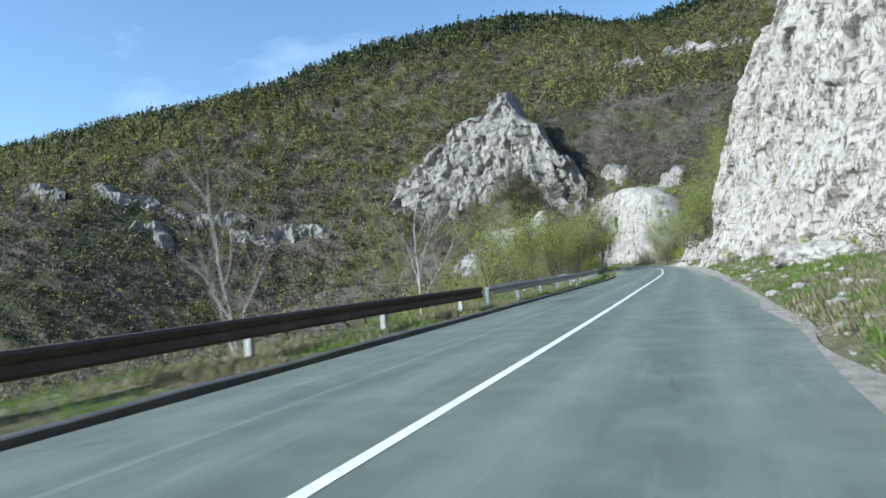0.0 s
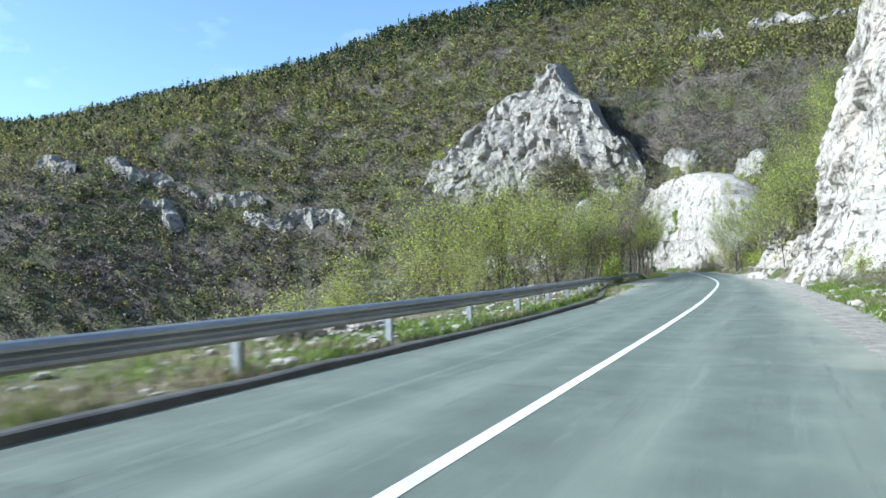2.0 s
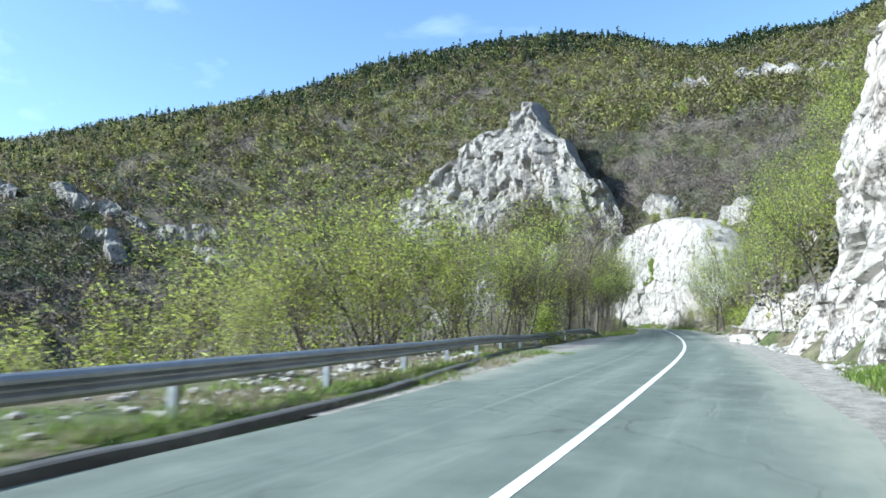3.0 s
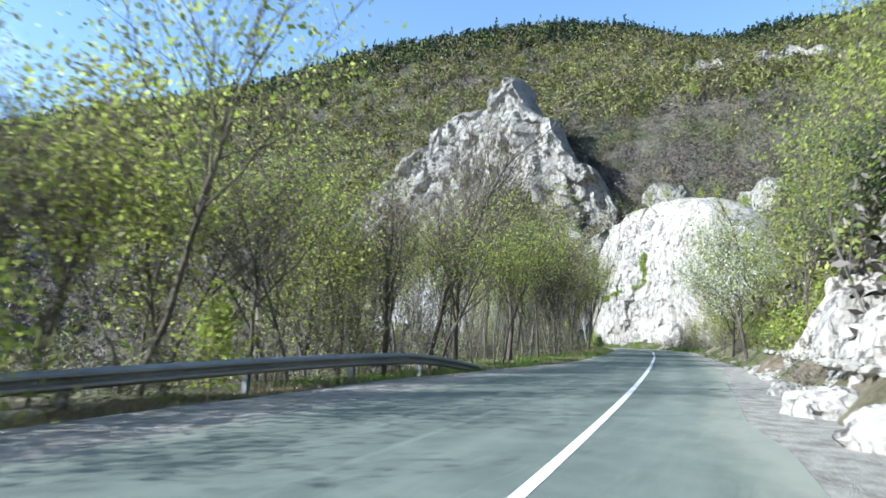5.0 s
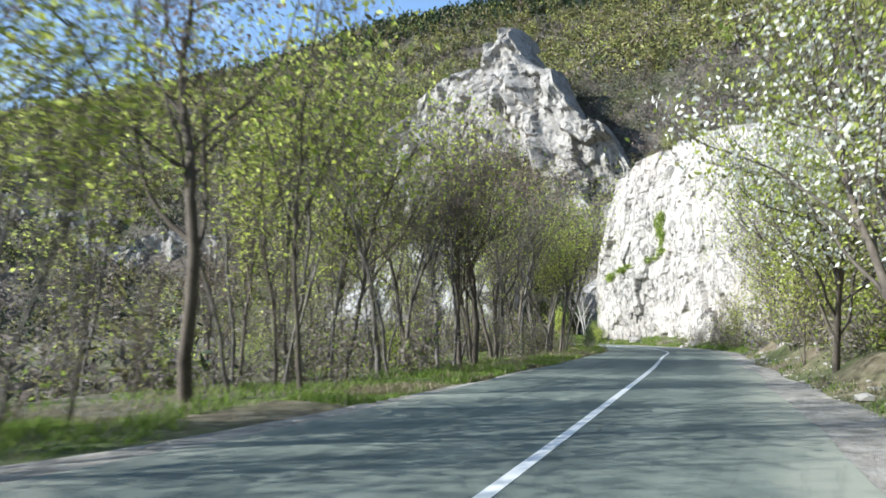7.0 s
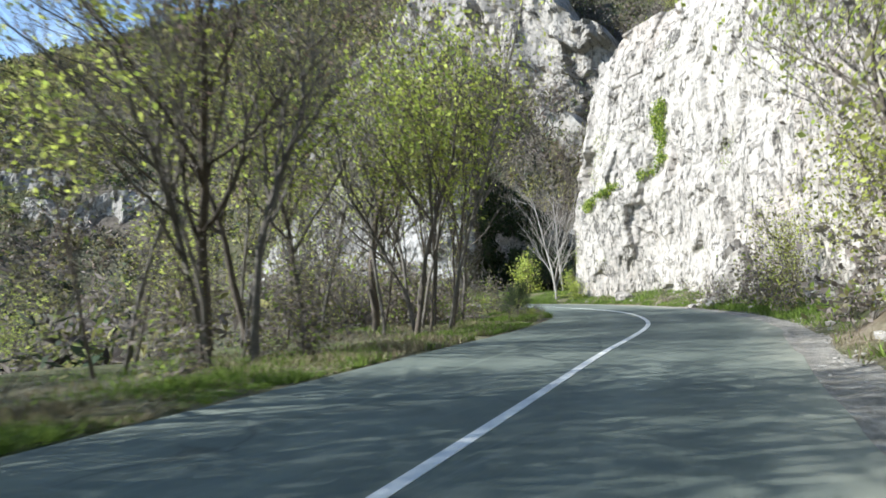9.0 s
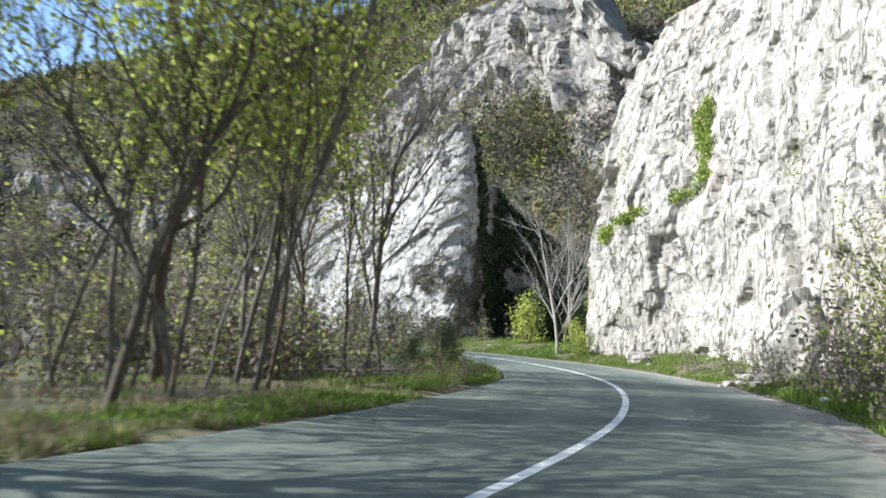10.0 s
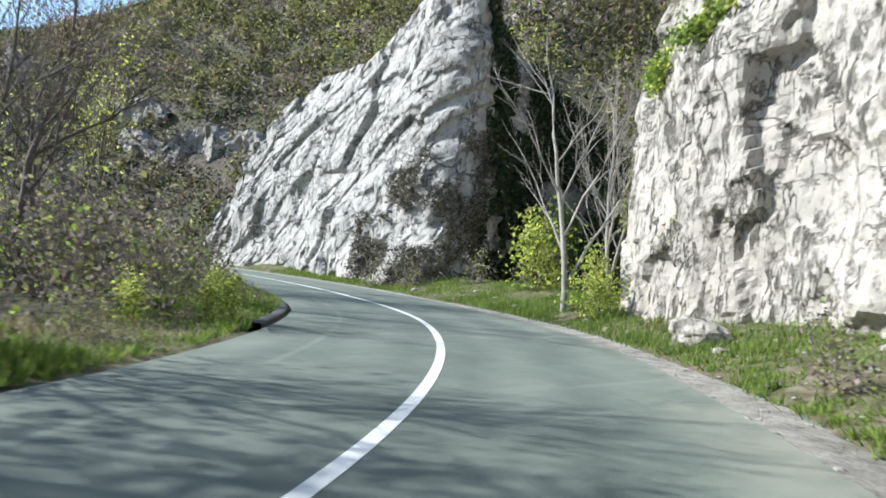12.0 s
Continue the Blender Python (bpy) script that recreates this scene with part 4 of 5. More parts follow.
MODELS["pole"] = [tree_model("young_tree", "slender bare grey pole tree with a few budding twigs", 151 + k, 8.6 + k, 0.26, 0.055, (8, 4), 2, 620, 0.06,
                             [M_LEAF_OLIVE, M_TWIG, M_LEAF_LIME], [0.2, 0.15, 0.65], M_BARK_GREY if k else M_BARK, (0.07 * (k - 1), 0.05 * k), 0.42, "tree", 0.1, 0.3) for k in range(3)]
for ob in MODELS["whips"]:
    for child in ob.children:
        tagged(child, kind="stuff" if child.name.startswith("branchwork") else "")
USED = set()


def put(kind, x, y, size=1.0, turn=None, which=None, label="", lift=0.0, group=""):
    ms = MODELS[kind]
    k = int(rng.integers(len(ms))) if which is None else which
    turn = rng.uniform(0, 360) if turn is None else turn
    m = pose(x, y, height(x, y) + lift, 0, 0, turn)
    ob = ms[k]
    if (kind, k) in USED:
        ob = copy_thing(ms[k], m)
    else:
        USED.add((kind, k))
        ob.matrix_basis = m
    ob.scale = (size, size, size)
    tagged(ob, label, "", group)
    return ob


def put_all():
    # the row on the valley side of the road
    put("rust", -15.6, 112.8, 1.0, 40, 0, "tall dark-trunked tree with reddish opening buds")
    for kind, x, y, s in [("sapling", -17, 116.5, 0.95), ("lime", -18.2, 120.7, 0.95), ("bare", -18.5, 124.4, 0.9), ("lime", -18.0, 129, 0.9), ("rust", -17.3, 117.3 + 9, 0.75),
                          ("bare", -19.6, 135, 0.9), ("lime", -20.2, 138.7, 0.95), ("bare", -18.7, 135.5, 1.0), ("lime", -18.9, 141.3, 1.0), 
                          ("bare", -20.0, 143.0, 0.9), ("bare", -22.4, 146.2, 0.8), ("lime", -24.5, 149, 0.9), ("bare", -26.2, 151.8, 0.85),
                          ("bare", -16.9, 124, 0.8), ("lime", -18.2, 99, 0.9), ("bare", -17.6, 96, 0.85),
                          ("lime", -19.2, 93, 0.85), ("rust", -20.5, 97.5, 0.95)]:
        put(kind, x, y, s, group="roadside trees")
    for x, y, s in [(-16.0, 86.5, 1.0), (-16.8, 90.5, 1.1), (-15.9, 94.5, 1.05), (-17.4, 98.2, 1.15), (-16.6, 102, 1.1), (-18.2, 105.5, 1.1)]:
        put("bare", x, y, 0.66 * s, group="roadside trees")
    g = np.random.default_rng(15)
    for _ in range(28):
        y = g.uniform(96, 150)
        c = np.interp(y, CENTRE[:, 1][:420], CENTRE[:, 0][:420])
        put("sapling", c - g.uniform(8.2 if y < 108 else 5.8, 9.5), y, g.uniform(0.65, 1.3), group="saplings by the road")
    # taller trees behind the first row, which shade the road
    for kind, x, y, size in [("rust", -14.6, 98.5, 0.62), ("bare", -15.2, 94.5, 0.66), ("lime", -14.2, 101.5, 0.7), ("rust", -14.8, 104.5, 0.7), ("lime", -13.9, 107.2, 0.75),
                             ("pole", -37.5, 160.0, 1.0), ("pole", -42, 161.0, 1.1), ("pole", -40, 158.2, 0.9)]:
        put(kind, x, y, size, group="trees shading the road")
    for _ in range(9):
        y = g.uniform(88, 148)
        c = np.interp(y, CENTRE[:, 1][:420], CENTRE[:, 0][:420])
        put(g.choice(["lime", "bare", "rust"], p=[0.25, 0.45, 0.3]), c - g.uniform(8.4 if y < 108 else 6.0, 9.4), y, g.uniform(0.9, 1.15), group="trees shading the road")
    for _ in range(44):
        y = g.uniform(88, 152)
        c = np.interp(y, CENTRE[:, 1][:420], CENTRE[:, 0][:420])
        put("pole", c - g.uniform(8.3 if y < 108 else 6.0, 16), y, g.uniform(0.7, 1.2) * (0.7 if y < 107 else 1.0), group="pole trees by the road")
    for _ in range(80):
        y = g.uniform(92, 152)
        c = np.interp(y, CENTRE[:, 1][:420], CENTRE[:, 0][:420])
        put("whips", c - g.uniform(7.6 if y < 116 else 6.2, 17), y, g.uniform(0.55, 1.1), group="thicket among the trees")
    # thicker wood down the slope
    g = np.random.default_rng(5)
    for _ in range(7):
        y = g.uniform(84, 156)
        c = np.interp(y, CENTRE[:, 1][:420], CENTRE[:, 0][:420])
        x = c - g.uniform(11, 34)
        put(g.choice(["lime", "lime", "bare", "rust"], p=[0.35, 0.2, 0.3, 0.15]), x, y, g.uniform(0.75, 1.1), group="trees on the slope")
    # bushes between rail and gorge
    for x, y, s, k in [(-13.8, 75, 0.6, "feather"), (-15, 72, 0.75, "feather"), (-17, 69, 0.8, "feather"), (-15.5, 80, 0.9, "feather"), (-18, 76, 1.05, "feather"), (-14.8, 87, 0.9, "feather"), (-20, 66, 0.75, "feather"),
                       (-22, 61, 0.7, "feather"), (-16.5, 65, 0.5, "feather"), (-17, 83, 1.1, "feather"), (-21, 72, 1.1, "feather"), (-24, 67, 0.9, "feather"), (-26, 61, 0.85, "feather"), (-19.5, 79, 1.2, "feather"),
                       (-16, 91, 1.0, "feather"), (-23, 76, 1.2, "feather"), (-29, 66, 1.0, "feather"), (-15.2, 97, 0.8, "feather"), (-19, 57, 0.5, "feather"), (-14, 62, 0.35, "feather")]:
        put(k, x, y, 1.22 * s, label="tall many-stemmed shrub with pale lime leaves behind the guard rail", group="shrubs behind the rail")
    for x, y, s, k in [(-15.5, 79, 0.8, "lime"), (-16.8, 85, 0.85, "lime"), (-18.5, 76, 1.0, "lime"), (-19.5, 73, 1.0, "bare"), (-21, 70, 0.9, "lime"), (-14.6, 84, 0.7, "lime"), (-15.2, 93, 0.8, "lime"), (-18.5, 82, 0.9, "lime"), (-20, 88, 0.85, "lime"), (-16.2, 91, 0.7, "lime"), (-22, 79, 0.85, "lime")]:
        put(k, x, y, s, group="trees on the slope")
    put("pale", -8.3, 19.6, 0.58, 20, 0, "small bare pale-barked tree behind the old guard rail")
    put("pale", -10.4, 13.4, 0.7, 200, 1, "small bare pale-barked tree behind the old guard rail")
    put("lime", -7.9, 26, 0.4, 140, 1, "small young tree with sparse leaves behind the guard rail")
    # right-hand bank
    put("blossom", -4.6, 117.4, 1.05, 10, 0)
    put("blossom", -5.6, 123.5, 0.9, 80, 1)
    put("blossom", -3.2, 119.8, 1.1, 150, 1)
    for x, y, s, k in [(-6.4, 127.5, 0.75, "feather"), (-4.9, 131, 0.9, "feather"), (-7.0, 134.5, 0.8, "feather"), (-5.4, 126, 0.7, "lime"), (-7.4, 138, 0.75, "lime"), (-5.8, 135.5, 0.9, "lime"),
                       (-3.8, 125, 0.8, "feather"), (-7.9, 141.5, 0.7, "feather"), (-6.2, 140, 0.9, "lime")]:
        put(k, x, y, s, group="trees on the bank")
    for x, y, s, k in [(-2.3, 112, 0.9, "lime"), (-3.5, 121, 0.9, "lime"), (-6, 130, 0.8, "lime"), (-1, 116, 1.0, "lime"), (1.5, 84, 0.8, "lime"), (3, 88, 0.9, "lime"), (0.8, 96, 0.8, "lime"),
                       (1.0, 104, 0.9, "lime"), (2.5, 80, 0.7, "lime"), (-0.5, 109, 1.0, "ever"), (-7.6, 138.5, 0.8, "bare")]:
        put(k, x, y, s, group="trees on the bank")
    for x, y, s, k in [(-5.2, 125.5, 0.9, "bramble"), (-5.9, 129, 0.9, "bramble"), (-6.6, 133, 0.9, "bramble"), (-7.4, 137, 0.9, "bramble"), (-8.4, 140.8, 1.1, "bramble"), (-8.8, 144.0, 1.2, "bramble"),
                       (-4.2, 119.5, 0.8, "bush"), (-4.8, 127, 0.8, "bush"), (-3.4, 114.5, 0.7, "bramble"), (-10.6, 149.5, 0.7, "bramble"), (-11.6, 152.6, 0.7, "bramble"), (-13.6, 156.6, 0.6, "bramble"),
                       (-15.6, 159.8, 0.55, "bramble")]:
        put(k, x, y, s, group="undergrowth")
    for _ in range(46):
        y = g.uniform(83, 143)
        fx = np.interp(y, FOOT[:, 1][:190], FOOT[:, 0][:190])
        put(g.choice(["bramble", "bush", "sapling"], p=[0.6, 0.25, 0.15]), fx + g.uniform(-0.2, 2.6), y, g.uniform(0.5, 0.9), group="undergrowth on the bank")
    for _ in range(42):
        y = g.uniform(84, 134)
        fx = np.interp(y, FOOT[:, 1][:190], FOOT[:, 0][:190])
        put(g.choice(["lime", "feather", "ever"], p=[0.62, 0.28, 0.1]), fx + g.uniform(2.5, 19), y, g.uniform(0.55, 0.95), group="trees on the bank")
    for _ in range(22):
        y = g.uniform(22, 68)
        fx = np.interp(y, FOOT[:, 1][:190], FOOT[:, 0][:190])
        put(g.choice(["bramble", "bush"], p=[0.7, 0.3]), fx + g.uniform(-1.2, 0.4), y, g.uniform(0.3, 0.6), group="undergrowth at the cliff foot")
    grid = GRIDS[160][0]
    for f in np.linspace(0.04, 0.98, 26):
        x, y, z = grid[int(f * (len(grid) - 1)), -7 + int(g.integers(0, 5))]
        put(g.choice(["bush", "bramble", "feather"], p=[0.45, 0.35, 0.2]), x, y, g.uniform(0.35, 0.75), lift=z - height(x, y) - 0.1, group="shrubs on the cliff top")
    # the bend
    put("pale", -26.1, 168.9, 1.05, 60, 0, "pale-barked bare tree at the foot of the cleft")
    put("pale", -27.2, 172.9, 0.95, 160, 1)
    put("pale", -29.4, 176.5, 0.9, 250, 0)
    for x, y, s, k in [(-32.2, 182, 0.8, "ever"), (-30.5, 179.5, 0.5, "ever"), (-30.5, 188, 0.8, "bare"), (-33.5, 190, 0.9, "bare"), (-27, 188, 0.9, "rust"), (-36.5, 187, 0.7, "bare"), (-25, 184, 0.8, "bare"),
                       (-39, 184, 0.7, "lime"), (-43, 182, 0.85, "lime"), (-47, 183, 0.8, "lime"), (-50, 184, 0.8, "lime"), (-45, 186, 0.9, "lime"), (-34, 181, 0.6, "ever"), (-33, 178, 0.4, "bramble")]:
        put(k, x, y, s, group="trees above the cleft")
    for x, y, s, k in [(-30.7, 156.2, 0.8, "bare"), (-36.5, 157.9, 0.95, "rust"), (-40.2, 159.0, 0.9, "bare"), (-33, 154.5, 0.9, "bare")]:
        put(k, x, y, s, group="trees inside the bend")
    for _ in range(54):
        x = g.uniform(-125, -60)
        y = np.interp(x, [-125, -66], [189, 179]) + 1 + g.uniform(0, 42) ** 1.0
        put(g.choice(["bare", "rust", "lime", "pale", "sapling"], p=[0.25, 0.1, 0.1, 0.3, 0.25]), x, y, g.uniform(0.6, 0.9), group="trees on the far slope")
    put("bare", -22.8, 150.6, 1.05, 200, 0, "tall dark-trunked bare tree inside the bend")
    # undergrowth between the trunks
    for _ in range(75):
        y = g.uniform(82, 150)
        c = np.interp(y, CENTRE[:, 1][:420], CENTRE[:, 0][:420])
        put(g.choice(["bramble", "bush"], p=[0.96, 0.04]), c - g.uniform(7.2 if y < 118 else 5.4, 17), y, g.uniform(0.45, 1.0), group="undergrowth among the trees")
    for x, y, s, k in [(-24.4, 167.9, 0.55, "bush"), (-24.9, 168.9, 0.7, "bush"), (-29.6, 171.9, 1.15, "bush"), (-30.6, 173.6, 1.2, "bush"), (-31.5, 173.6, 0.5, "bramble"), (-33.5, 172.9, 0.9, "bramble"), (-36.2, 172.0, 0.8, "bramble"), (-38.4, 171.9, 0.7, "bramble"), (-14.9, 158.3, 0.7, "bramble"), (-17.2, 161.4, 0.5, "bramble"), (-12.4, 154.6, 0.9, "bramble")]:
        put(k, x, y, s, group="plants at the cliff foot")
    for x, y, k, size in [(-11.6, 154.6, "bramble", 1.35), (-10.9, 152.6, "bramble", 1.2), (-10.4, 150.2, "feather", 0.55), (-12.4, 156.4, "whips", 0.5)]:
        put(k, x, y, size, group="plants at the cliff foot")
    put("ever", -20.2, 150.4, 0.22, 30, 0, "low dense dark-green evergreen bush on the verge")
    put("ever", -19.4, 148.0, 0.18, 130, 0, "low dense dark-green evergreen bush on the verge")
    # added, like the other evergreens in the cleft, to darken it
    put("ever", -30.6, 174.6, 0.5, 0, 0, "dark evergreen added in the cleft to deepen its shade")
    for _ in range(16):
        put(g.choice(["bare", "rust", "ever"], p=[0.6, 0.2, 0.2]), g.uniform(-37, -22), g.uniform(185, 202), g.uniform(0.5, 0.8), group="trees above the cleft")
    put("bush", -103.7, 238.4, 2.6, 0, 0, "bright yellow-green tree on the mountainside")
    put("bush", -21, 258, 2.2, 90, 1, "bright yellow-green tree on the mountainside")
    # inside of the bend
    nrs = normals_right(CENTRE)
    inner = np.flatnonzero((CENTRE[:, 1] > 149) & (CENTRE[:, 0] > -62))
    for k in range(158):
        i = int(g.choice(inner))
        off = 3.3 + (1.3 * g.uniform() if k < 70 else 1.0 + 9 * g.uniform() ** 1.5)
        x, y = CENTRE[i] - nrs[i] * off
        if nearest(np.array([[x, y]]), CENTRE)[1][0] < 3.2:
            continue
        if k < 70:
            put(g.choice(["bramble", "bush"], p=[0.65, 0.35]), x, y, g.uniform(0.16, 0.34), group="low plants along the inner kerb")
        else:
            put("bramble", x, y, g.uniform(0.65, 1.0) + 0.1 * (off - 4.4), group="undergrowth inside the bend")
            if k % 2 and off > 5.2:
                put("whips", x + 0.6, y - 0.5, g.uniform(0.4, 0.8), group="thicket inside the bend")


put_all()


# ---- far woods ----
def woods(name, label, kinds, pts, seed, size, per, flake, stretch, slots, tall=0.95):
    """Loose crowns of leaf and twig clusters, each with a tone of its own."""
    g = np.random.default_rng(seed)
    n = len(pts)
    r = size * g.uniform(0.55, 1.45, n)
    a = g.normal(size=(n, per, 3))
    a /= np.linalg.norm(a, axis=2, keepdims=True)
    c = a * g.uniform(0, 1, (n, per, 1)) ** 0.45 * 1.12 * r[:, None, None] * g.uniform(0.7, 1.3, (n, 1, 3)) * (1, 1, tall)
    c[..., 2] += (r * 0.85 * tall)[:, None]
    c += np.asarray(pts)[:, None]
    q = flakes(c.reshape(-1, 3), flake, g, stretch)
    # the clusters shade as one soft canopy
    out = 1.1 * a.reshape(-1, 3) + (0, 0, 0.5) + 0.3 * g.normal(size=(n * per, 3))
    out /= np.linalg.norm(out, axis=1, keepdims=True)
    me = quads_mesh(name, q, slots, np.repeat(g.choice(len(slots), n, p=kinds), per), out)
    me.attributes.new("tone", "FLOAT", "FACE")
    me.attributes["tone"].data.foreach_set("value", np.repeat(g.uniform(size=n), per).astype(np.float32))
    tagged(new(name, me), label, "woodland", kind="stuff")


def scattered(n, seed, box, keep):
    g = np.random.default_rng(seed)
    x, y = g.uniform(box[0], box[1], n), g.uniform(box[2], box[3], n)
    p = np.stack([x, y], 1)
    jf, df, sf = nearest(p, FOOT)
    jr, dd, sd = nearest(p, RIDGE)
    ok = keep(p, df * sf, dd * sd)
    p = p[ok]
    return np.c_[p, heights(p[:, 0], p[:, 1]) - 0.3]


def clear_of_rock(p):
    line_y = np.interp(p[:, 0], [-106, -90, -78, -68, -58, -48, -39, -30], [236, 228, 223, 219, 215, 212, 211, 212])
    ok = ~((p[:, 0] > -101) & (p[:, 0] < -40) & (p[:, 1] > line_y + 1) & (p[:, 1] < line_y + 14))
    for bx, by, ln_, hh in OUTCROPS:
        ok &= ~((np.abs(p[:, 0] - bx) < 0.4 * ln_) & (p[:, 1] < by + 2) & (p[:, 1] > by - 0.5))
    return ok


hill = scattered(46000, 21, (-370, 80, 80, 440), lambda p, f, r: (f > np.where(p[:, 0] < -62, 1.0, 22.0)) & (r > 3) & clear_of_rock(p))
WOOD_SLOTS = [M_FAR_OLIVE, M_FAR_GREEN, M_FAR_LIME, M_FAR_PINE, M_FAR_RUST, M_FAR_TWIG]
g0 = np.random.default_rng(77)
sel = g0.uniform(size=len(hill))
close = np.hypot(hill[:, 0] + 15, hill[:, 1] - 150) < 105
# lower slopes across the gorge: barer and darker species, standing in for shade
low = g0.uniform(size=len(hill)) < np.clip((-90 - hill[:, 0]) / 90, 0, 1) * np.clip((62 - hill[:, 2]) / 40, 0, 1)
far = ~close
woods("leafing_woods", "mixed spring woodland in olive, lime and grey on the mountainside", [0.54, 0.15, 0.05, 0.02, 0.07, 0.17], hill[~low & far & (sel < 0.9)], 22, 2.3, 38, 0.42, 2.0, WOOD_SLOTS)
woods("shaded_woods", "evergreen and leafless scrub, mixed dark to stand in for shade, on the lower slopes of the gorge", [0.12, 0.05, 0.005, 0.3, 0.095, 0.43], hill[low & far], 29, 2.1, 36, 0.42, 2.4, WOOD_SLOTS)
woods("slope_scrub", "grey-brown and olive scrub on the slope above the bend", [0.08, 0.06, 0.01, 0.16, 0.12, 0.57], hill[close & (sel < 0.8)], 28, 2.0, 110, 0.28, 4.0, WOOD_SLOTS, 1.25)
bank = scattered(7500, 24, (-62, 70, 20, 260), lambda p, f, r: (f > np.where(((p[:, 1] > 79) & (p[:, 1] < 141)) | (p[:, 1] > 180), 1.5, 6.5)) & (f < 30) & clear_of_rock(p))
foot = scattered(900, 33, (-100, -28, 190, 236), lambda p, f, r: (p[:, 1] > np.interp(p[:, 0], [-100, -60, -28], [214, 198, 193])) & (p[:, 1] < np.interp(p[:, 0], [-104, -78, -58, -39, -28], [234, 222, 214, 210, 211])))
woods("crag_foot_scrub", "leafless and budding scrub at the foot of the crag", [0.2, 0.12, 0.03, 0.08, 0.12, 0.45], foot, 34, 2.3, 80, 0.3, 3.5, WOOD_SLOTS, 1.3)
woods("bank_scrub", "yellow-green and grey scrub above the roadside cliffs", [0.34, 0.14, 0.2, 0.32], bank, 25, 1.5, 90, 0.17, 2.0, [M_FAR_OLIVE, M_FAR_GREEN, M_FAR_LIME, M_FAR_TWIG])
gorge = scattered(5200, 26, (-260, -14, -30, 190), lambda p, f, r: (f < -2) & (np.abs(p[:, 0] + 12) > 10))
gorge = gorge[nearest(gorge, CENTRE)[1] > 15]
woods("gorge_woods", "grey-brown and olive brush filling the gorge", [0.18, 0.08, 0.02, 0.14, 0.58], gorge, 27, 2.0, 46, 0.4, 3.5, [M_FAR_OLIVE, M_FAR_GREEN, M_FAR_LIME, M_FAR_PINE, M_FAR_TWIG], 1.1)


def conifers():
    g = np.random.default_rng(31)
    on = np.flatnonzero((RIDGE[:, 0] > -420) & (RIDGE[:, 0] < 60))
    k = g.choice(on, 4400)
    nr = normals_right(RIDGE)[k]
    deep = np.interp(RIDGE[k, 0], [-300, -200, -120, -60, 0], [42, 24, 9, 11, 5])[:, None]
    p = RIDGE[k, :2] + g.normal(size=(len(k), 2)) * 1.2 + nr * (np.abs(g.normal(size=(len(k), 1))) * deep - 1.5)
    z = heights(p[:, 0], p[:, 1]) - 0.3
    n, per = len(p), 36
    tall = g.uniform(3.2, 6.6, (n, 1)) * np.interp(g.uniform(size=(n, 1)), [0, 0.9, 1], [0.75, 1.0, 1.4])
    f = g.uniform(0.0, 1, (n, per)) ** 1.2
    ang = g.uniform(0, 2 * np.pi, (n, per))
    rad = (1 - f) * tall * 0.27 * g.uniform(0.3, 1.1, (n, per)) + 0.08
    c = np.stack([p[:, :1] + rad * np.cos(ang), p[:, 1:] + rad * np.sin(ang), z[:, None] + f * tall], -1).reshape(-1, 3)
    ob = new("conifer_woods", quads_mesh("conifer_woods", flakes(c, 0.55, g, 1.6), [M_CONIFER]))
    tagged(ob, "dark conifers along the mountain crest", "woodland", kind="stuff")


conifers()


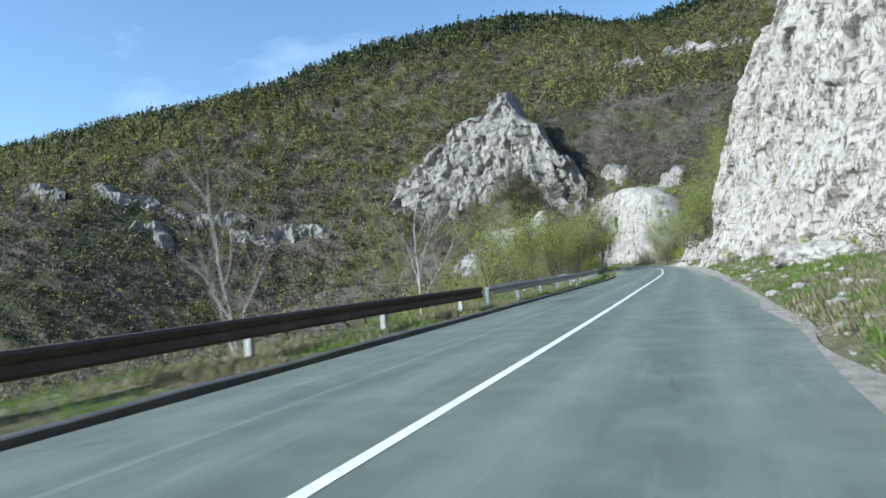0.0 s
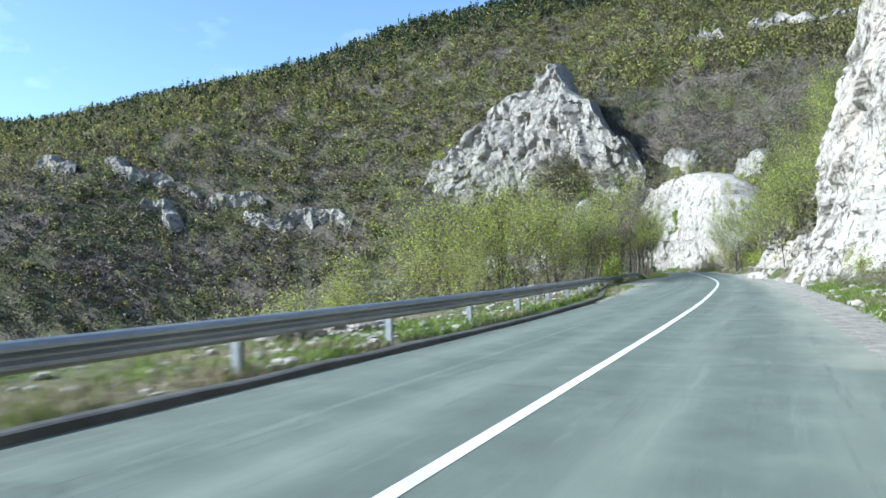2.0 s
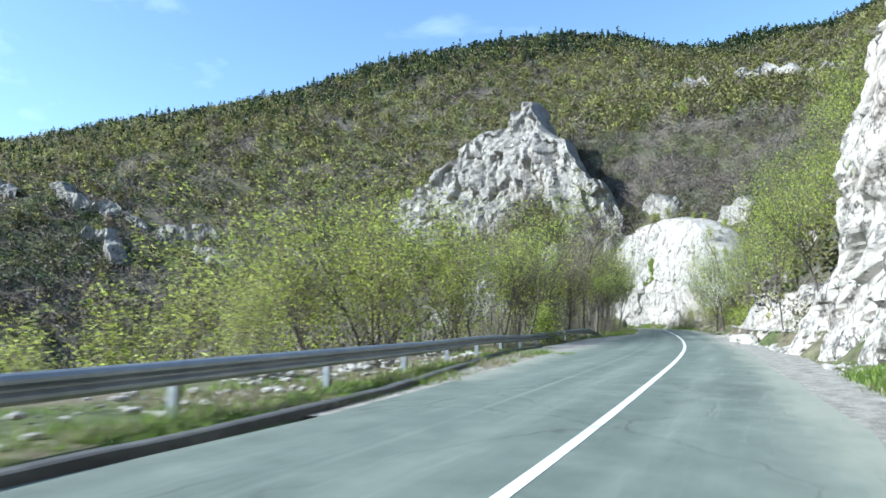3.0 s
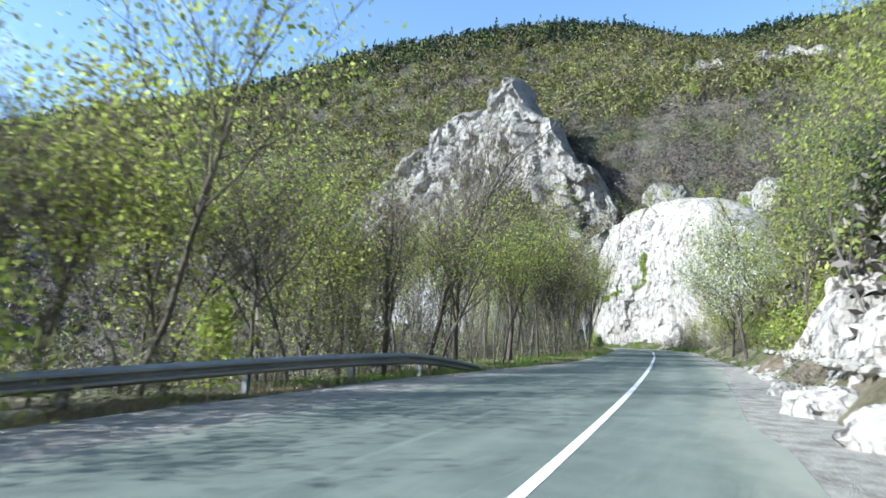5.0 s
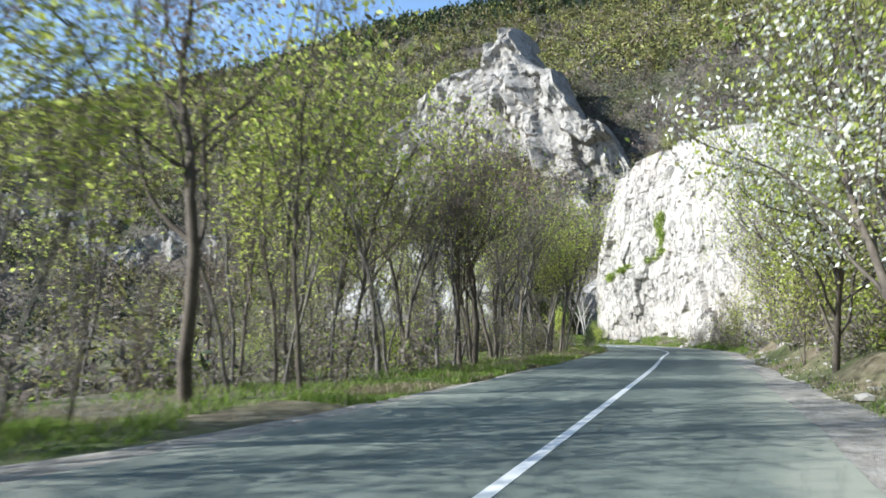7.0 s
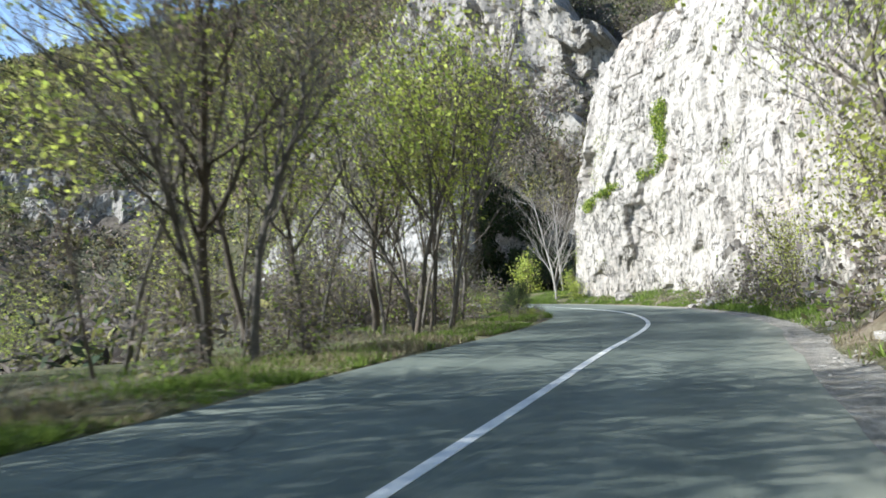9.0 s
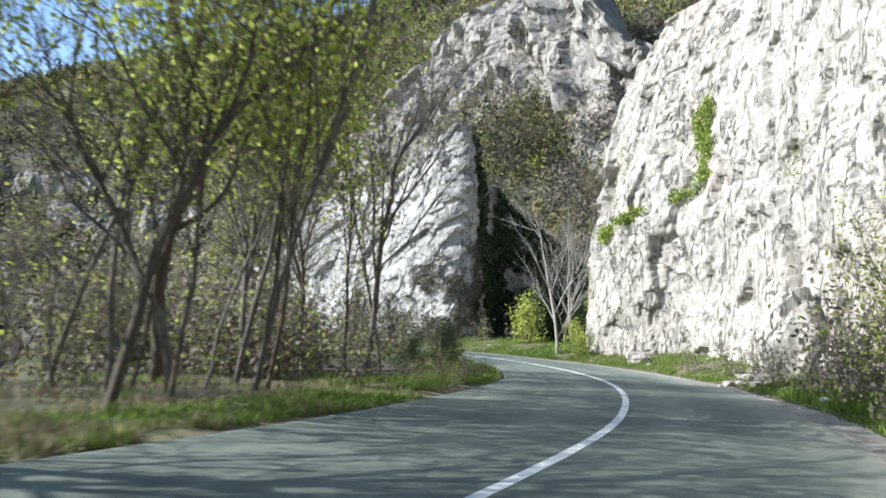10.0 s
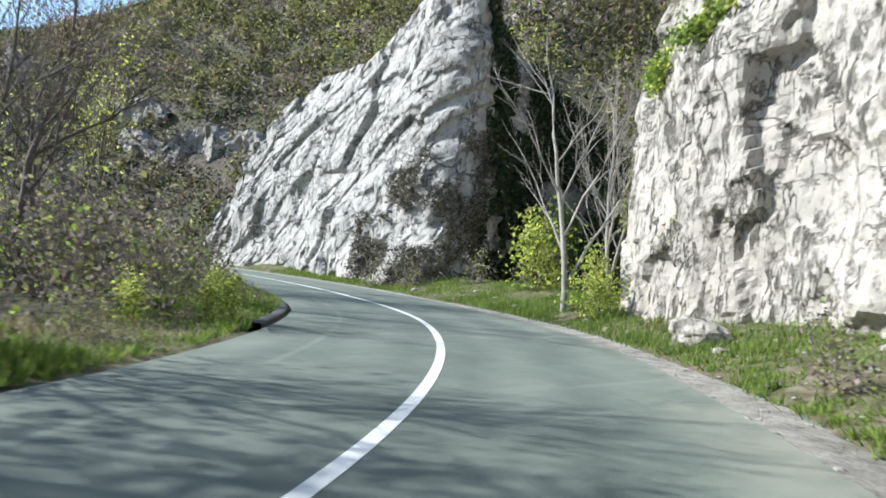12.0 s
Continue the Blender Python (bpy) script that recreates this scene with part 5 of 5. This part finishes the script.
# ---- grass and stones ----
def verge_grass():
    g = np.random.default_rng(41)
    n = 110000
    i = g.integers(60, len(CENTRE) - 60, n)
    y = CENTRE[i, 1]
    nr = normals_right(CENTRE)[i]
    left = g.uniform(size=n) < 0.6
    lo = layby_left(y) + 0.1
    off = np.where(left, -(lo + np.abs(g.normal(size=n)) * 1.1), gravel_right(y) - 0.05 + np.abs(g.normal(size=n)) * 1.3)
    p = CENTRE[i] + nr * off[:, None] + g.normal(size=(n, 2)) * 0.1
    extra = []
    first = n
    for lo_, hi_, y0, y1, side_, m_ in ((3.6, 5.4, 114, 154, -1, 44000), (2.95, 5.4, 152, 172, -1, 26000), (3.9, 7.6, 146, 172, 1, 60000), (6.6, 8.0, 72, 112, -1, 18000), (5.4, 11.0, 96, 152, -1, 26000), (3.75, 8.0, 2, 74, -1, 44000), (3.95, 8.5, 4, 66, 1, 60000)):
        idx = np.flatnonzero((CENTRE[:, 1] > y0) & (CENTRE[:, 1] < y1) & (CENTRE[:, 0] > -50))
        k = g.choice(idx, m_)
        extra.append(CENTRE[k] + normals_right(CENTRE)[k] * (side_ * (lo_ + (hi_ - lo_) * g.uniform(size=(m_, 1)) ** 1.5)) + g.normal(size=(m_, 2)) * 0.12)
    p = np.vstack([p] + extra)
    thick = np.arange(len(p)) >= first
    _, dc, sc = nearest(p, CENTRE)
    ok = dc > np.where((sc < 0) & (p[:, 1] > 150), 2.95, 3.6)
    p, thick = p[ok], thick[ok]
    n = len(p)
    patch = fbm(np.c_[p, np.zeros(n)], 2.2, 90, 3)
    p = p[patch > np.where(thick, -0.55, -0.1)]
    n = len(p)
    _, df, sf = nearest(p, FOOT)
    p = p[(df * sf < 0.6)]
    n = len(p)
    z = heights(p[:, 0], p[:, 1])
    h = g.uniform(0.04, 0.2, n) * np.clip(0.9 + fbm(np.c_[p, np.zeros(n)], 1.1, 97, 2), 0.3, 1.6)
    a = g.uniform(0, 2 * np.pi, n)
    side = np.stack([np.cos(a), np.sin(a), 0 * a], 1) * (0.006 + 0.014 * g.uniform(size=(n, 1)))
    tip = np.stack([g.normal(size=n) * 0.07, g.normal(size=n) * 0.07, h], 1)
    b = np.c_[p, z - 0.02]
    q = np.stack([b - side, b + side, b + tip * 0.6 + side * 0.8, b + tip], 1)
    m = (fbm(np.c_[p, np.zeros(n)], 1.5, 95, 2) + g.normal(size=n) * 0.25 > np.where((p[:, 1] > 144) & (nearest(p, CENTRE)[2] > 0), 0.55, 0.0) + np.where(((p[:, 1] < 120) & (nearest(p, CENTRE)[2] > 0)) | (nearest(p, CENTRE)[1] > 5.8), 0.06, 0.16)).astype(int)
    ob = new("grass", quads_mesh("grass", q, [M_GRASS, M_DRY], m))
    tagged(ob, "short spring grass with dry straw on the verges", "grass", kind="stuff")


def stone_mesh(seed):
    g = np.random.default_rng(seed)
    bm = bmesh.new()
    bmesh.ops.create_icosphere(bm, subdivisions=1, radius=1)
    for v in bm.verts:
        v.co = v.co * g.uniform(0.7, 1.15)
    v = np.array([v.co for v in bm.verts])
    f = np.array([[w.index for w in q.verts] for q in bm.faces])
    bm.free()
    return v, f


def stones():
    g = np.random.default_rng(43)
    models = [stone_mesh(200 + k) for k in range(5)]
    vs, fs, o = [], [], 0
    spots = []
    for _ in range(480):
        y = g.uniform(36, 74)
        spots.append((np.interp(y, [36, 46, 62, 74], [-6.5, -6.9, -9, -11]) - abs(g.normal()) * 1.8, y, 0.03 + 0.1 * g.uniform() ** 2))
    for _ in range(1200):
        y = g.uniform(78, 112)
        spots.append((np.interp(y, [80, 88, 94, 101, 110], [0.2, -1.4, -2.1, -2.6, -3.2]) - g.normal() * 0.8, y, 0.03 + 0.2 * g.uniform() ** 3))
    for _ in range(700):
        k = int(g.integers(80, len(CENTRE) - 90))
        nr = normals_right(CENTRE)[k]
        d = 4.0 + abs(g.normal()) * 0.9
        spots.append((*(CENTRE[k] + nr * d), 0.03 + 0.12 * g.uniform() ** 3))
    for _ in range(420):
        y = g.uniform(3, 72)
        x = np.interp(y, CENTRE[:, 1][:300], CENTRE[:, 0][:300]) + 3.9 + abs(g.normal()) * 1.9
        spots.append((x, y, 0.03 + 0.16 * g.uniform() ** 3))
    for _ in range(700):
        y = g.uniform(2, 62)
        spots.append((np.interp(y, CENTRE[:, 1][:300], CENTRE[:, 0][:300]) + 3.58 + abs(g.normal()) * 0.35, y, 0.012 + 0.035 * g.uniform() ** 3))
    for _ in range(1500):
        k = int(g.integers(330, len(CENTRE) - 120))
        spots.append((*(CENTRE[k] + normals_right(CENTRE)[k] * (3.05 + abs(g.normal()) * 0.5)), 0.012 + 0.04 * g.uniform() ** 3))
    for _ in range(160):
        spots.append((g.normal(-14.1, 0.5), g.normal(159.2, 1.2), 0.05 + 0.28 * g.uniform() ** 3))
    sp = np.array(spots)
    z = heights(sp[:, 0], sp[:, 1])
    d = nearest(sp[:, :2], CENTRE)[1]
    for (x, y, s), zz, dd in zip(spots, z, d):
        if dd < (3.55 if y < 135 else 3.1) or zz > 0.95:
            continue
        v, f = models[int(g.integers(5))]
        t = g.uniform(0, 2 * np.pi)
        rot = np.array([[math.cos(t), -math.sin(t), 0], [math.sin(t), math.cos(t), 0], [0, 0, 1]])
        vs.append((v * (s * g.uniform(0.8, 1.5), s, s * 0.6)) @ rot.T + (x, y, max(zz, -0.02) + s * 0.25))
        fs.append(f + o)
        o += len(v)
    ob = mesh_object("loose_stones", np.vstack(vs), np.vstack(fs), M_STONE)
    tagged(ob, "scattered pale limestone stones and rubble on the verges", "stones", kind="stuff")


def boulder(x, y, size, seed, label):
    bm = bmesh.new()
    bmesh.ops.create_icosphere(bm, subdivisions=4, radius=1.0)
    v = np.array([w.co for w in bm.verts])
    f = np.array([[w.index for w in q.verts] for q in bm.faces])
    bm.free()
    c1, g1, s1 = cells(v, 0.7, seed)
    c2, g2, s2 = cells(v, 0.28, seed + 5)
    v = v * (1 + 0.3 * fbm(v, 0.9, seed, 3) + 0.15 * (c1 - 0.5) + 0.2 * s1 + 0.06 * s2)[:, None]
    v = v * np.array(size) + (0, 0, size[2] * 0.3)
    ob = mesh_object("boulder", v, f, M_ROCK)
    ob.location = (x, y, height(x, y))
    ob.rotation_euler = (0, 0, seed * 1.3)
    tagged(ob, label, "boulder")


for k, (x, y, s) in enumerate([(-13.6, 159.6, (1.7, 1.3, 1.9)), (-12.2, 157.8, (0.6, 0.5, 0.4)), (3.6, 30, (1.4, 0.9, 0.6)), (4.2, 27, (1.1, 0.8, 0.5)), (-12.6, 66, (1.0, 0.7, 0.5)),
                               (-13.6, 62.5, (0.9, 0.7, 0.45)), (-10.2, 45.5, (0.8, 0.6, 0.3)), (-9.3, 42, (0.7, 0.5, 0.3)), (-2.4, 92.5, (0.7, 0.5, 0.45)), (-2.9, 97, (0.5, 0.45, 0.35)),
                               (-1.9, 89, (0.6, 0.5, 0.5)), (-20.4, 165.0, (0.5, 0.4, 0.35))]):
    boulder(x, y, s, 400 + k, "weathered pale limestone boulder on the verge")


def on_rock(seed, n, g, inside, lift):
    """Points just off a rock face, where inside(places, share along the base) holds."""
    grid, out = GRIDS[seed]
    nu, nv = grid.shape[:2]
    pts = grid.reshape(-1, 3)
    ok = np.flatnonzero(inside(pts, np.repeat(np.linspace(0, 1, nu), nv)))
    k = g.choice(ok, n)
    return pts[k] + np.c_[np.repeat(out, nv, 0)[k], np.zeros(n)] * g.uniform(0, lift, (n, 1)) + g.normal(size=(n, 3)) * 0.1


def moss():
    g = np.random.default_rng(61)
    ln = smooth_line([(-23.4, 167.9, 6.2), (-22.2, 167.6, 6.5), (-20.6, 167.0, 7.1), (-19.4, 166.7, 7.4), (-18.4, 166.4, 7.8), (-17.9, 166.0, 8.2), (-18.2, 166.3, 9.6), (-18.3, 166.6, 11.5)], 0.3)

    def near(p, u):
        d = np.full(len(p), 9.0)
        for a in ln:
            d = np.minimum(d, np.hypot(np.hypot(p[:, 0] - a[0], p[:, 1] - a[1]) * 0.45, p[:, 2] - a[2]))
        return d < 0.55 * (fbm(p, 1.0, 62, 2) + 0.32)

    c = on_rock(160, 4200, g, near, 0.3)
    ob = new("moss", quads_mesh("moss", flakes(c, 0.06, g, 1.4), [M_GRASS, M_LEAF_LIME], g.choice(2, len(c), p=[0.65, 0.35])))
    tagged(ob, "bright green moss and grass on a cliff ledge", "moss", kind="stuff")


def ivy():
    g = np.random.default_rng(63)
    # c: dense near-black leaves that stand in for the cleft's deep shade
    c = on_rock(190, 60000, g, lambda p, u: (u > 0.1) & (u < 0.37) & (p[:, 2] < 15), 0.4)
    c = c[fbm(c, 1.8, 66, 3) > -0.12]
    # d: dry creepers low on the nose
    d = on_rock(190, 16000, g, lambda p, u: (u > 0.37) & (u < 0.52) & (p[:, 2] < np.interp(u, [0.37, 0.44, 0.52], [7.5, 6.0, 3.2])), 0.3)
    d = d[fbm(d, 1.4, 67, 3) > -0.1]
    kinds = np.r_[g.choice(3, len(c), p=[0.3, 0.12, 0.58]), g.choice(3, len(d), p=[0.1, 0.85, 0.05])]
    ob = new("ivy", quads_mesh("ivy", np.vstack([flakes(c, 0.11, g, 1.5), flakes(d, 0.12, g, 4.0)]), [M_EVERGREEN, M_CREEPER, M_CONIFER], kinds))
    tagged(ob, "dry creepers, and dark leaves standing in for deep shade, on the rock wall", "ivy", kind="stuff")
    c = on_rock(100, 5000, g, lambda p, u: (p[:, 2] > 4) & (fbm(p, 3.0, 68, 3) > 0.36), 0.2)
    c = np.vstack([c, on_rock(160, 3500, g, lambda p, u: (p[:, 2] > 2) & (fbm(p, 2.5, 69, 3) > 0.42), 0.2)])
    ob = new("cliff_tufts", quads_mesh("cliff_tufts", flakes(c, 0.05, g, 2.0), [M_LEAF_GREEN, M_DRY, M_LEAF_OLIVE], g.choice(3, len(c), p=[0.4, 0.3, 0.3])))
    tagged(ob, "small grass tufts and weeds in cracks of the cliff", "plants", kind="stuff")


ivy()
moss()
verge_grass()
stones()
